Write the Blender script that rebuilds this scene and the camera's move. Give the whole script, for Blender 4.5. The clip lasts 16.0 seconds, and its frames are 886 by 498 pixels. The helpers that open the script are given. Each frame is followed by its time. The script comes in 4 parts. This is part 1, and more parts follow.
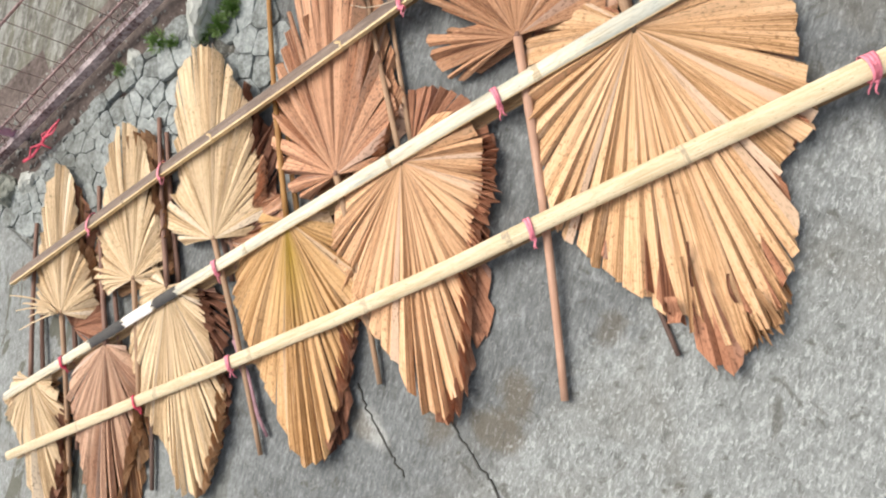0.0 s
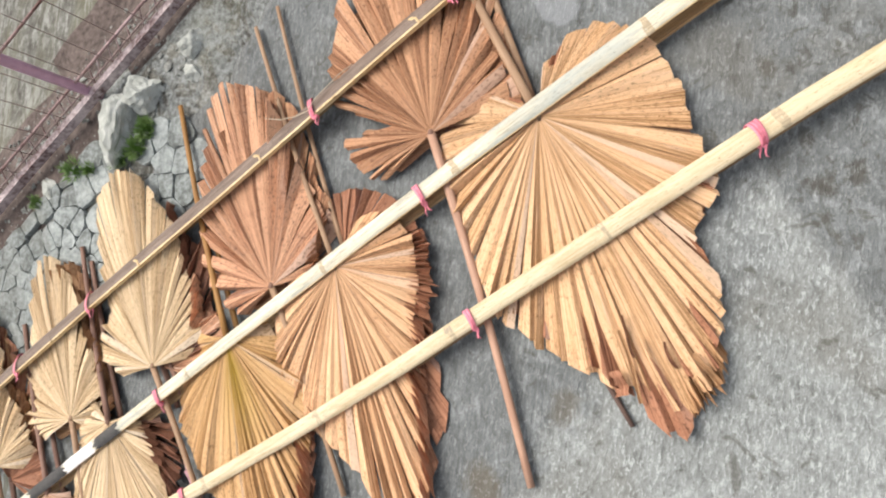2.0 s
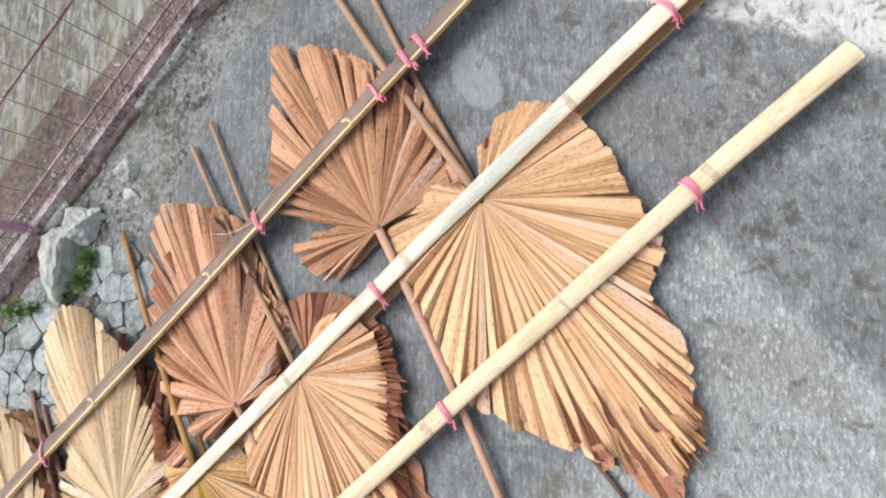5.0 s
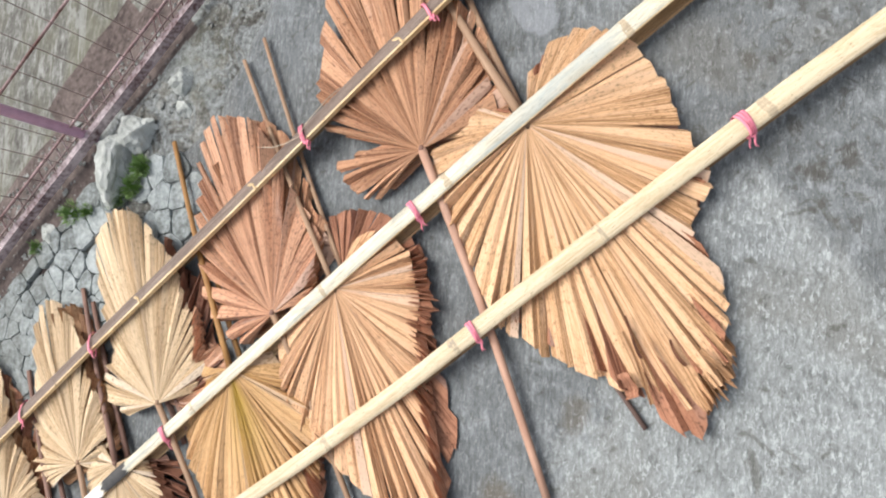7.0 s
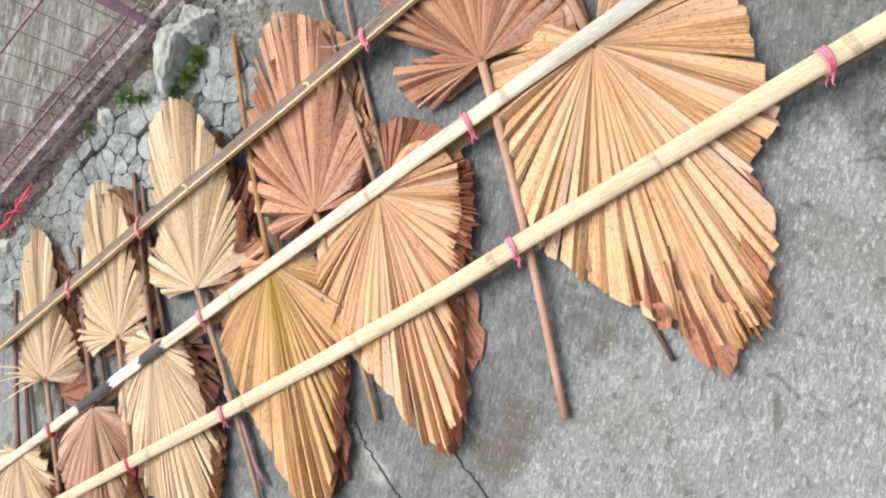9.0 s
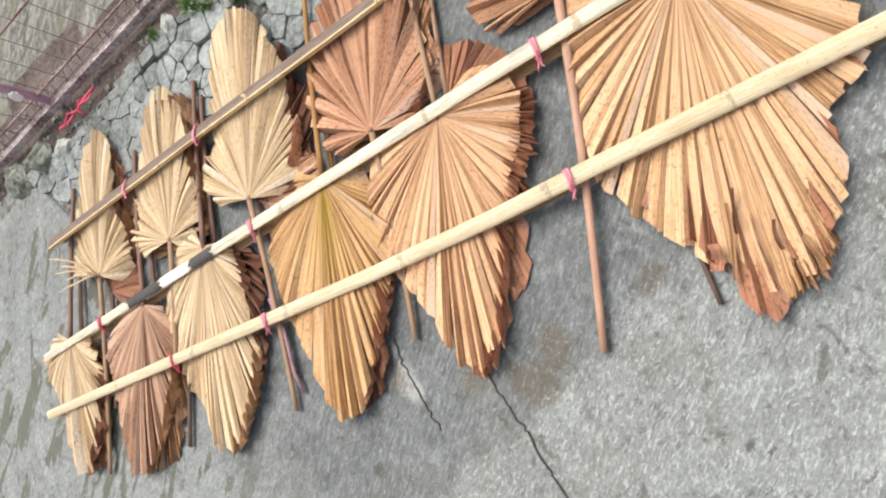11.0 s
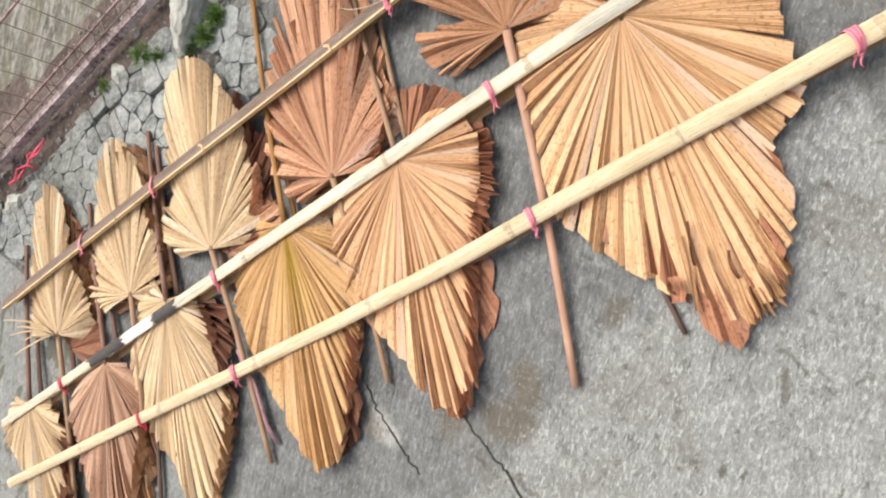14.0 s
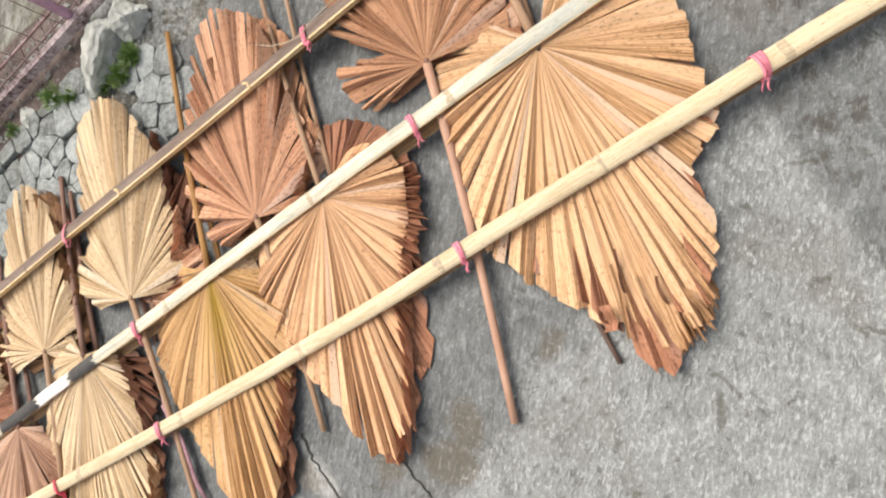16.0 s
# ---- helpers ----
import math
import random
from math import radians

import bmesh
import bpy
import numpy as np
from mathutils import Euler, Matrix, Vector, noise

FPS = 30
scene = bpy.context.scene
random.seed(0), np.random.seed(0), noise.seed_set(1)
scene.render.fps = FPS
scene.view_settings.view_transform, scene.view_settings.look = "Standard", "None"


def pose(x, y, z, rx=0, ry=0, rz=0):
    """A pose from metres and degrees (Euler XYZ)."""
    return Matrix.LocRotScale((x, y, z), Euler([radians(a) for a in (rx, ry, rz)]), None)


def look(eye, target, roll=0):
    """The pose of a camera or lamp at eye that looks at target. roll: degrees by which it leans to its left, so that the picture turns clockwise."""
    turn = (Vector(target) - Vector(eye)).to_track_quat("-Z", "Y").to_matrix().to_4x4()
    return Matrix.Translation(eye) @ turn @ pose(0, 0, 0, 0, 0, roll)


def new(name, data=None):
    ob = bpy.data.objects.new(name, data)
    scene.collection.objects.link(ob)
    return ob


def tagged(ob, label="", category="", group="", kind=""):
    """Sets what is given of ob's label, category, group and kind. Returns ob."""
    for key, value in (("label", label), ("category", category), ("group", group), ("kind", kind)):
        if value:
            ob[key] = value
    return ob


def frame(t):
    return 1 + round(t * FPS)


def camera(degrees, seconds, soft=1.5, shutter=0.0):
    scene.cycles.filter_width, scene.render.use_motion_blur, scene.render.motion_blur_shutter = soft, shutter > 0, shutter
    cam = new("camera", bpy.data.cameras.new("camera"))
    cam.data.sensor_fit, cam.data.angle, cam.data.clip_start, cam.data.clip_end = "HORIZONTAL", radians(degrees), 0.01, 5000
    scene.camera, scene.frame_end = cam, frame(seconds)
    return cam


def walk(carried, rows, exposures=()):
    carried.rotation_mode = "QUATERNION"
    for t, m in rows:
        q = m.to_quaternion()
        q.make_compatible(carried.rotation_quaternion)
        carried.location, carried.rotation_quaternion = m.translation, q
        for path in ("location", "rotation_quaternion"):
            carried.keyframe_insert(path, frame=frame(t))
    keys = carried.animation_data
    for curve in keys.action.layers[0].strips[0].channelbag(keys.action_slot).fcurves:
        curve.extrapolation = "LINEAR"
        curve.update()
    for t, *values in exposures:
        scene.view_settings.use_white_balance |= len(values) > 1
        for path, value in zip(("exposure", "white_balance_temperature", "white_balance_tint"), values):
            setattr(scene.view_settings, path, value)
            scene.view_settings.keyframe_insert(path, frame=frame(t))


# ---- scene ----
# ---- camera ----
cam = camera(74.00, 16.0, soft=2.1)
PATH = [
    (0, (-0.0275, 0.0537, 1.4714), (-0.1167, 0.6431, 0.0949), -82.10),
    (0.5, (0.0080, 0.0487, 1.4653), (-0.0476, 0.6173, 0.0784), -80.27),
    (1, (0.0443, 0.0472, 1.4668), (0.0112, 0.5997, 0.0727), -80.13),
    (1.5, (0.0737, 0.0336, 1.4640), (0.0748, 0.5749, 0.0651), -78.95),
    (2, (0.1131, 0.0377, 1.4691), (0.1592, 0.5462, 0.0586), -77.55),
    (2.5, (0.1446, 0.0314, 1.4677), (0.2249, 0.5186, 0.0513), -76.01),
    (3, (0.1856, 0.0222, 1.4641), (0.3070, 0.4807, 0.0410), -73.82),
    (3.5, (0.2174, 0.0154, 1.4611), (0.3691, 0.4498, 0.0334), -71.40),
    (3.7, (0.2238, 0.0121, 1.4619), (0.3896, 0.4430, 0.0348), -70.15),
    (4.75, (0.2040, 0.0140, 1.4580), (0.4050, 0.4460, 0.0350), -67.50),
    (5.8, (0.1450, 0.0170, 1.4546), (0.3323, 0.4903, 0.0436), -69.01),
    (6, (0.1359, 0.0213, 1.4579), (0.3092, 0.5008, 0.0472), -70.39),
    (6.5, (0.1097, 0.0190, 1.4549), (0.2609, 0.5198, 0.0491), -72.49),
    (7, (0.0772, 0.0197, 1.4552), (0.1948, 0.5448, 0.0551), -74.42),
    (7.5, (0.0508, 0.0224, 1.4539), (0.1417, 0.5646, 0.0582), -75.70),
    (8, (0.0220, 0.0245, 1.4557), (0.0707, 0.5864, 0.0658), -78.27),
    (8.5, (-0.0057, 0.0341, 1.4607), (0.0139, 0.6039, 0.0732), -79.30),
    (9, (-0.0343, 0.0446, 1.4652), (-0.0407, 0.6226, 0.0810), -80.09),
    (9.5, (-0.0658, 0.0466, 1.4616), (-0.1107, 0.6401, 0.0847), -81.23),
    (10, (-0.0941, 0.0547, 1.4678), (-0.1691, 0.6543, 0.0949), -82.27),
    (10.2, (-0.1137, 0.0590, 1.4702), (-0.1991, 0.6607, 0.0989), -82.39),
    (11.35, (-0.1300, 0.0840, 1.5010), (-0.2700, 0.7005, 0.1420), -86.00),
    (12.5, (-0.1081, 0.0979, 1.5183), (-0.2522, 0.7087, 0.1559), -87.36),
    (13, (-0.0970, 0.0915, 1.5092), (-0.2154, 0.6892, 0.1385), -85.91),
    (13.5, (-0.0784, 0.0898, 1.5030), (-0.1693, 0.6656, 0.1209), -84.73),
    (14, (-0.0622, 0.0848, 1.4952), (-0.1301, 0.6427, 0.1044), -83.91),
    (14.5, (-0.0512, 0.0779, 1.4798), (-0.0815, 0.6118, 0.0783), -81.61),
    (15, (-0.0356, 0.0716, 1.4665), (-0.0411, 0.5858, 0.0574), -79.97),
    (15.5, (-0.0276, 0.0558, 1.4516), (-0.0226, 0.5530, 0.0364), -79.41),
    (16, (-0.0205, 0.0390, 1.4304), (-0.0047, 0.5114, 0.0068), -78.46),
]
DRIFT = [(0, 0.64, 6720, 10.5), (1.5, 0.64, 6700, 10.5), (3.5, 0.64, 6330, 11), (6, 0.64, 6260, 10.5), (8.5, 0.63, 6450, 11.5), (10, 0.64, 6580, 10.5), (12.5, 0.64, 6680, 11), (13.5, 0.63, 6850, 12.5), (14.5, 0.62, 6900, 13), (16, 0.62, 6880, 12.5)]
walk(cam, [(t, look(eye, target, roll)) for t, eye, target, roll in PATH], DRIFT)

# ---- world and light: bright overcast sky ----
world = bpy.data.worlds.new("overcast_sky")
scene.world = world
world.use_nodes = True
wn = world.node_tree
sky = wn.nodes.new("ShaderNodeTexSky")
sky.sky_type = "NISHITA"
sky.sun_disc = False
sky.sun_elevation, sky.sun_rotation = radians(52), radians(14)
sky.air_density, sky.dust_density, sky.ozone_density = 1.0, 4.0, 1.0
wn.nodes["Background"].inputs["Strength"].default_value = 0.118
veil = wn.nodes.new("ShaderNodeHueSaturation")
veil.inputs["Saturation"].default_value = 0.35
wn.links.new(sky.outputs["Color"], veil.inputs["Color"])
wn.links.new(veil.outputs["Color"], wn.nodes["Background"].inputs["Color"])
sun = new("sun", bpy.data.lights.new("sun", "SUN"))
sun.data.energy, sun.data.angle, sun.data.color = 2.3, radians(42), (1.0, 0.95, 0.88)
SUN_FROM = Vector((math.sin(radians(14)) * math.cos(radians(52)), math.cos(radians(14)) * math.cos(radians(52)), math.sin(radians(52))))
sun.matrix_world = look(SUN_FROM * 20, (0, 0, 0))


# ---- materials ----
class Nodes:
    """A small writer of node materials."""

    def __init__(self, name, rough=0.8, metal=0.0):
        self.m = bpy.data.materials.new(name)
        self.m.use_nodes = True
        self.t = self.m.node_tree
        self.b = self.t.nodes["Principled BSDF"]
        self.b.inputs["Roughness"].default_value = rough
        self.b.inputs["Metallic"].default_value = metal
        self.b.inputs["Specular IOR Level"].default_value = 0.3

    def put(self, kind, out=0, **sets):
        n = self.t.nodes.new(kind)
        for key, value in sets.items():
            if key.startswith("i_"):
                n.inputs[int(key[2:])].default_value = value
        return n

    def link(self, a, b):
        self.t.links.new(a, b)

    def coords(self, kind="Object", scale=(1, 1, 1), turn=0.0):
        c, m = self.put("ShaderNodeTexCoord"), self.put("ShaderNodeMapping")
        m.inputs["Scale"].default_value = scale
        m.inputs["Rotation"].default_value = (0, 0, turn)
        self.link(c.outputs[kind], m.inputs["Vector"])
        return m.outputs["Vector"]

    def noise(self, vector, scale, detail=6.0, rough=0.6, warp=0.0):
        n = self.put("ShaderNodeTexNoise")
        n.inputs["Scale"].default_value, n.inputs["Detail"].default_value = scale, detail
        n.inputs["Roughness"].default_value, n.inputs["Distortion"].default_value = rough, warp
        self.link(vector, n.inputs["Vector"])
        return n.outputs["Fac"]

    def ramp(self, fac, *stops):
        r = self.put("ShaderNodeValToRGB")
        e = r.color_ramp.elements
        while len(e) < len(stops):
            e.new(0.5)
        for one, (at, colour) in zip(e, stops):
            one.position = at
            one.color = (*colour, 1) if len(colour) == 3 else colour
        self.link(fac, r.inputs["Fac"])
        return r.outputs["Color"]

    def grey(self, fac, lo, hi, a=0.0, b=1.0):
        r = self.put("ShaderNodeMapRange")
        for k, v in zip((1, 2, 3, 4), (lo, hi, a, b)):
            r.inputs[k].default_value = v
        self.link(fac, r.inputs[0])
        return r.outputs[0]

    def mix(self, fac, a, b, kind="MIX"):
        x = self.put("ShaderNodeMix")
        x.data_type, x.blend_type = "RGBA", kind
        for socket, value in ((x.inputs[0], fac), (x.inputs[6], a), (x.inputs[7], b)):
            if isinstance(value, (int, float)):
                socket.default_value = value
            elif isinstance(value, tuple):
                socket.default_value = (*value, 1)
            else:
                self.link(value, socket)
        return x.outputs[2]

    def math(self, kind, a, b=0.0):
        x = self.put("ShaderNodeMath")
        x.operation = kind
        for socket, value in zip(x.inputs, (a, b)):
            if isinstance(value, (int, float)):
                socket.default_value = value
            else:
                self.link(value, socket)
        return x.outputs[0]

    def bump(self, height, strength=0.4, distance=0.004):
        x = self.put("ShaderNodeBump")
        x.inputs["Strength"].default_value, x.inputs["Distance"].default_value = strength, distance
        self.link(height, x.inputs["Height"])
        self.link(x.outputs["Normal"], self.b.inputs["Normal"])

    def done(self, colour, rough=None):
        if isinstance(colour, tuple):
            self.b.inputs["Base Color"].default_value = (*colour, 1)
        else:
            self.link(colour, self.b.inputs["Base Color"])
        if rough is not None:
            self.link(rough, self.b.inputs["Roughness"])
        return self.m


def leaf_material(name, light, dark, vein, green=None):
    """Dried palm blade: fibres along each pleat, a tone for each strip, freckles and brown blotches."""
    n = Nodes(name, 0.6)
    streak = n.noise(n.coords("UV", (5.0, 1.3, 1.0)), 3.0, 4, 0.7)
    fine = n.noise(n.coords("UV", (17.0, 1.6, 1.0)), 3.0, 5, 0.7)
    geo = n.put("ShaderNodeNewGeometry")
    strip = geo.outputs["Random Per Island"]
    bright = tuple(min(1, c * 1.07 + 0.01) for c in light)
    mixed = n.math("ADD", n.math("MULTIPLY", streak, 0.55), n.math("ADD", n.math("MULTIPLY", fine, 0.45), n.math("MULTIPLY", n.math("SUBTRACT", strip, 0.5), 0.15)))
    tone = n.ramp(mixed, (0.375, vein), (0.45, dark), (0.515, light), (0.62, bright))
    place = n.coords("Object")
    patch = n.noise(place, 6.0, 5, 0.65)
    tone = n.mix(n.grey(patch, 0.50, 0.72, 0.0, 0.5), tone, dark)
    grey_patch = n.noise(n.coords("UV", (0.9, 2.5, 1.0)), 2.0, 3, 0.6)
    tone = n.mix(n.grey(grey_patch, 0.60, 0.74, 0.0, 0.4), tone, tuple(0.5 * c + 0.5 * (sum(light) / 3 + 0.05) for c in light))
    pale_strip = tuple(0.35 * c + 0.65 * (sum(light) / 3 + 0.10) for c in light)
    tone = n.mix(n.grey(strip, 0.88, 0.92, 0.0, 0.4), tone, pale_strip)
    freck = n.noise(n.coords("UV", (4.5, 34.0, 1.0)), 2.0, 4, 0.66)
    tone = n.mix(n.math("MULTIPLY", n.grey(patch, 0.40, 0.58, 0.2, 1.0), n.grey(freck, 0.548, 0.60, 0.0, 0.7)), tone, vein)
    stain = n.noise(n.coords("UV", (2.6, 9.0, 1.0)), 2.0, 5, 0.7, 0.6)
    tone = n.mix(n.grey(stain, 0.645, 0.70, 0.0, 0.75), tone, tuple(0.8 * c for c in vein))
    if green:
        sep = n.put("ShaderNodeSeparateXYZ")
        n.link(n.put("ShaderNodeTexCoord").outputs["UV"], sep.inputs[0])
        heart = n.grey(n.math("ABSOLUTE", n.math("SUBTRACT", sep.outputs[0], 24.0)), 9.0, 1.0, 0.12, 1.0)
        inner = n.math("MULTIPLY", n.math("MULTIPLY", n.grey(sep.outputs[1], 0.36, 0.10, 0.0, 1.0), heart), n.grey(streak, 0.42, 0.58, 0.4, 1.0))
        tone = n.mix(inner, tone, green)
    n.bump(n.math("ADD", streak, fine), 0.8, 0.003)
    return n.done(tone)


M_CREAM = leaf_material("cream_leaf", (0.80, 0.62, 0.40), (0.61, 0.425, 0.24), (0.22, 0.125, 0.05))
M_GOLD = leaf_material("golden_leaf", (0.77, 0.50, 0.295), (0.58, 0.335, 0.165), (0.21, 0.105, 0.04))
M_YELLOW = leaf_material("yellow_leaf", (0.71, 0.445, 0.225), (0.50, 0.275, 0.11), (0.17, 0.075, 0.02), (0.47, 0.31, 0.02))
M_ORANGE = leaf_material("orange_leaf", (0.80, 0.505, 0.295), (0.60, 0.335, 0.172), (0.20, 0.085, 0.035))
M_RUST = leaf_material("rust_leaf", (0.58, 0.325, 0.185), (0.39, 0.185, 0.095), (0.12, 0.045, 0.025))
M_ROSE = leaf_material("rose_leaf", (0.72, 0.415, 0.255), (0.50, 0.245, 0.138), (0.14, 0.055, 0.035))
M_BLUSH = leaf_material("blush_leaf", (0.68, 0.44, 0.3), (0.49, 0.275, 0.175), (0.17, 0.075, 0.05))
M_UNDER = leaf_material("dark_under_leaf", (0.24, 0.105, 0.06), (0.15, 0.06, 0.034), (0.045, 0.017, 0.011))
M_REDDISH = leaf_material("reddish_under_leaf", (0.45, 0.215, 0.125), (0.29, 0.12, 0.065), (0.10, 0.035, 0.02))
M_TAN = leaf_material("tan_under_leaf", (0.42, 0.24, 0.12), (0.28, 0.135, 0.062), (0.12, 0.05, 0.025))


def stalk_material(name, light, dark):
    n = Nodes(name, 0.6)
    grain = n.noise(n.coords("UV", (6, 1.5, 1)), 5.0, 5, 0.6)
    blot = n.noise(n.coords("Object"), 9.0, 4, 0.6)
    col = n.mix(n.grey(blot, 0.35, 0.7), n.ramp(grain, (0.3, dark), (0.7, light)), dark)
    n.bump(grain, 0.4, 0.002)
    return n.done(col)


M_STALK_TAN = stalk_material("tan_stalk", (0.43, 0.29, 0.185), (0.29, 0.175, 0.105))
M_STALK_BROWN = stalk_material("brown_stalk", (0.30, 0.175, 0.13), (0.17, 0.09, 0.065))
M_STALK_ROSE = stalk_material("rose_stalk", (0.56, 0.36, 0.26), (0.36, 0.20, 0.135))
M_STALK_AMBER = stalk_material("amber_stalk", (0.44, 0.24, 0.075), (0.27, 0.13, 0.04))
M_STALK_GREY = stalk_material("grey_stalk", (0.17, 0.11, 0.085), (0.09, 0.055, 0.045))


def bamboo_material(name, light, mid, dark, stain, rough=0.45, weather=None, much=0.55, bleached=None):
    """Bamboo skin: long fibres, pale and brown blotches, scuffs and dark specks."""
    n = Nodes(name, rough)
    grain = n.noise(n.coords("UV", (22, 1.0, 1)), 3.0, 5, 0.65)
    blot = n.noise(n.coords("UV", (1.6, 3.0, 1)), 2.4, 6, 0.7, 0.8)
    col = n.ramp(n.math("ADD", n.math("MULTIPLY", grain, 0.5), n.math("MULTIPLY", blot, 0.5)), (0.38, dark), (0.49, mid), (0.60, light))
    patch = n.noise(n.coords("UV", (2.0, 1.1, 1)), 3.1, 5, 0.7, 0.6)
    col = n.mix(n.grey(patch, 0.50, 0.62, 0.0, much), col, weather or dark)
    if bleached:
        sep = n.put("ShaderNodeSeparateXYZ")
        n.link(n.put("ShaderNodeTexCoord").outputs["UV"], sep.inputs[0])
        along = n.math("ADD", sep.outputs[1], n.math("MULTIPLY", n.math("SUBTRACT", blot, 0.5), 0.5))
        zone = n.math("MULTIPLY", n.grey(along, bleached[0], bleached[0] + 0.05), n.grey(along, bleached[1] + 0.1, bleached[1]))
        col = n.mix(n.math("MULTIPLY", zone, n.grey(blot, 0.4, 0.6, 0.35, 0.95)), col, (0.38, 0.41, 0.385))
    scuff = n.noise(n.coords("UV", (9, 3.0, 1)), 4.0, 5, 0.75, 0.4)
    col = n.mix(n.grey(scuff, 0.60, 0.72, 0.0, 0.6), col, stain)
    speck = n.noise(n.coords("UV", (8, 14, 1)), 5.0, 3, 0.6)
    col = n.mix(n.grey(speck, 0.62, 0.67, 0.0, 0.8), col, stain)
    smudge = n.noise(n.coords("UV", (3.0, 2.2, 1)), 5.0, 6, 0.72, 1.0)
    col = n.mix(n.grey(smudge, 0.54, 0.66, 0.0, 0.75), col, dark)
    n.bump(n.math("ADD", grain, n.math("MULTIPLY", scuff, -0.6)), 0.35, 0.002)
    return n.done(col, n.grey(blot, 0.3, 0.7, rough - 0.08, rough + 0.2))


M_BAMBOO = bamboo_material("pale_bamboo", (0.71, 0.61, 0.435), (0.63, 0.52, 0.35), (0.46, 0.35, 0.20), (0.22, 0.155, 0.09))
M_BAMBOO_PALE = bamboo_material("bleached_bamboo", (0.77, 0.72, 0.58), (0.67, 0.61, 0.46), (0.33, 0.305, 0.235), (0.19, 0.18, 0.145), 0.42, (0.36, 0.375, 0.335), 0.85, (2.33, 2.72))
M_BAMBOO_DARK = bamboo_material("weathered_bamboo", (0.27, 0.21, 0.175), (0.185, 0.138, 0.112), (0.105, 0.074, 0.06), (0.06, 0.045, 0.038), 0.65)
M_BAMBOO_BACK = bamboo_material("brown_bamboo", (0.40, 0.27, 0.13), (0.29, 0.18, 0.085), (0.17, 0.10, 0.05), (0.10, 0.06, 0.03))
M_NODE = bamboo_material("bamboo_knuckle", (0.60, 0.49, 0.33), (0.46, 0.37, 0.25), (0.29, 0.24, 0.17), (0.20, 0.14, 0.085))
M_CUT = bamboo_material("split_bamboo_edge", (0.80, 0.65, 0.40), (0.70, 0.53, 0.29), (0.50, 0.34, 0.16), (0.28, 0.17, 0.08))


def plain(name, colour, rough=0.7, vary=0.25, scale=40.0, bump=0.3, metal=0.0, second=None):
    n = Nodes(name, rough, metal)
    p = n.coords("Object")
    a, b = n.noise(p, scale, 5, 0.65), n.noise(p, scale / 8, 4, 0.6)
    low = second or tuple(c * (1 - 2 * vary) for c in colour)
    col = n.mix(n.grey(n.math("ADD", n.math("MULTIPLY", a, 0.5), n.math("MULTIPLY", b, 0.5)), 0.38, 0.62), low, colour)
    n.bump(a, bump, 0.004)
    return n.done(col)


M_RAFFIA = plain("pink_raffia", (0.88, 0.27, 0.35), 0.45, 0.12, 90)
M_RAFFIA_RED = plain("red_raffia", (0.72, 0.07, 0.13), 0.45, 0.12, 90)
M_TAPE_BLACK = plain("black_paint", (0.03, 0.029, 0.03), 0.6, 0.3, 45, second=(0.07, 0.066, 0.062))
M_TAPE_WHITE = plain("white_paint", (0.82, 0.80, 0.76), 0.5, 0.06, 60)
M_ROCK = plain("grey_stone", (0.58, 0.60, 0.56), 0.9, 0.2, 22, 1.0, second=(0.30, 0.315, 0.285))
M_MOSSY = plain("mossy_stone", (0.33, 0.345, 0.30), 0.95, 0.25, 30, 1.0, second=(0.12, 0.13, 0.10))
M_GRIT = plain("grit", (0.34, 0.35, 0.325), 0.95, 0.25, 60, 0.6)
M_WEED = plain("weed_green", (0.19, 0.32, 0.085), 0.6, 0.25, 50, 0.1)
M_IRON = plain("flaking_red_paint", (0.46, 0.33, 0.33), 0.75, 0.2, 26, 0.6, second=(0.13, 0.065, 0.055))
M_IRON_EDGE = plain("worn_pink_paint", (0.70, 0.60, 0.60), 0.75, 0.2, 75, 0.6, second=(0.12, 0.06, 0.06))
M_WIRE = plain("rusty_wire", (0.34, 0.25, 0.235), 0.7, 0.22, 40, 0.3)
M_POST = plain("mauve_painted_pipe", (0.60, 0.38, 0.52), 0.5, 0.15, 20, 0.2)
M_STRING = plain("pale_string", (0.60, 0.50, 0.38), 0.8, 0.15, 60)
M_PLASTIC = plain("white_plastic", (0.85, 0.85, 0.85), 0.4, 0.04, 20, 0.1)


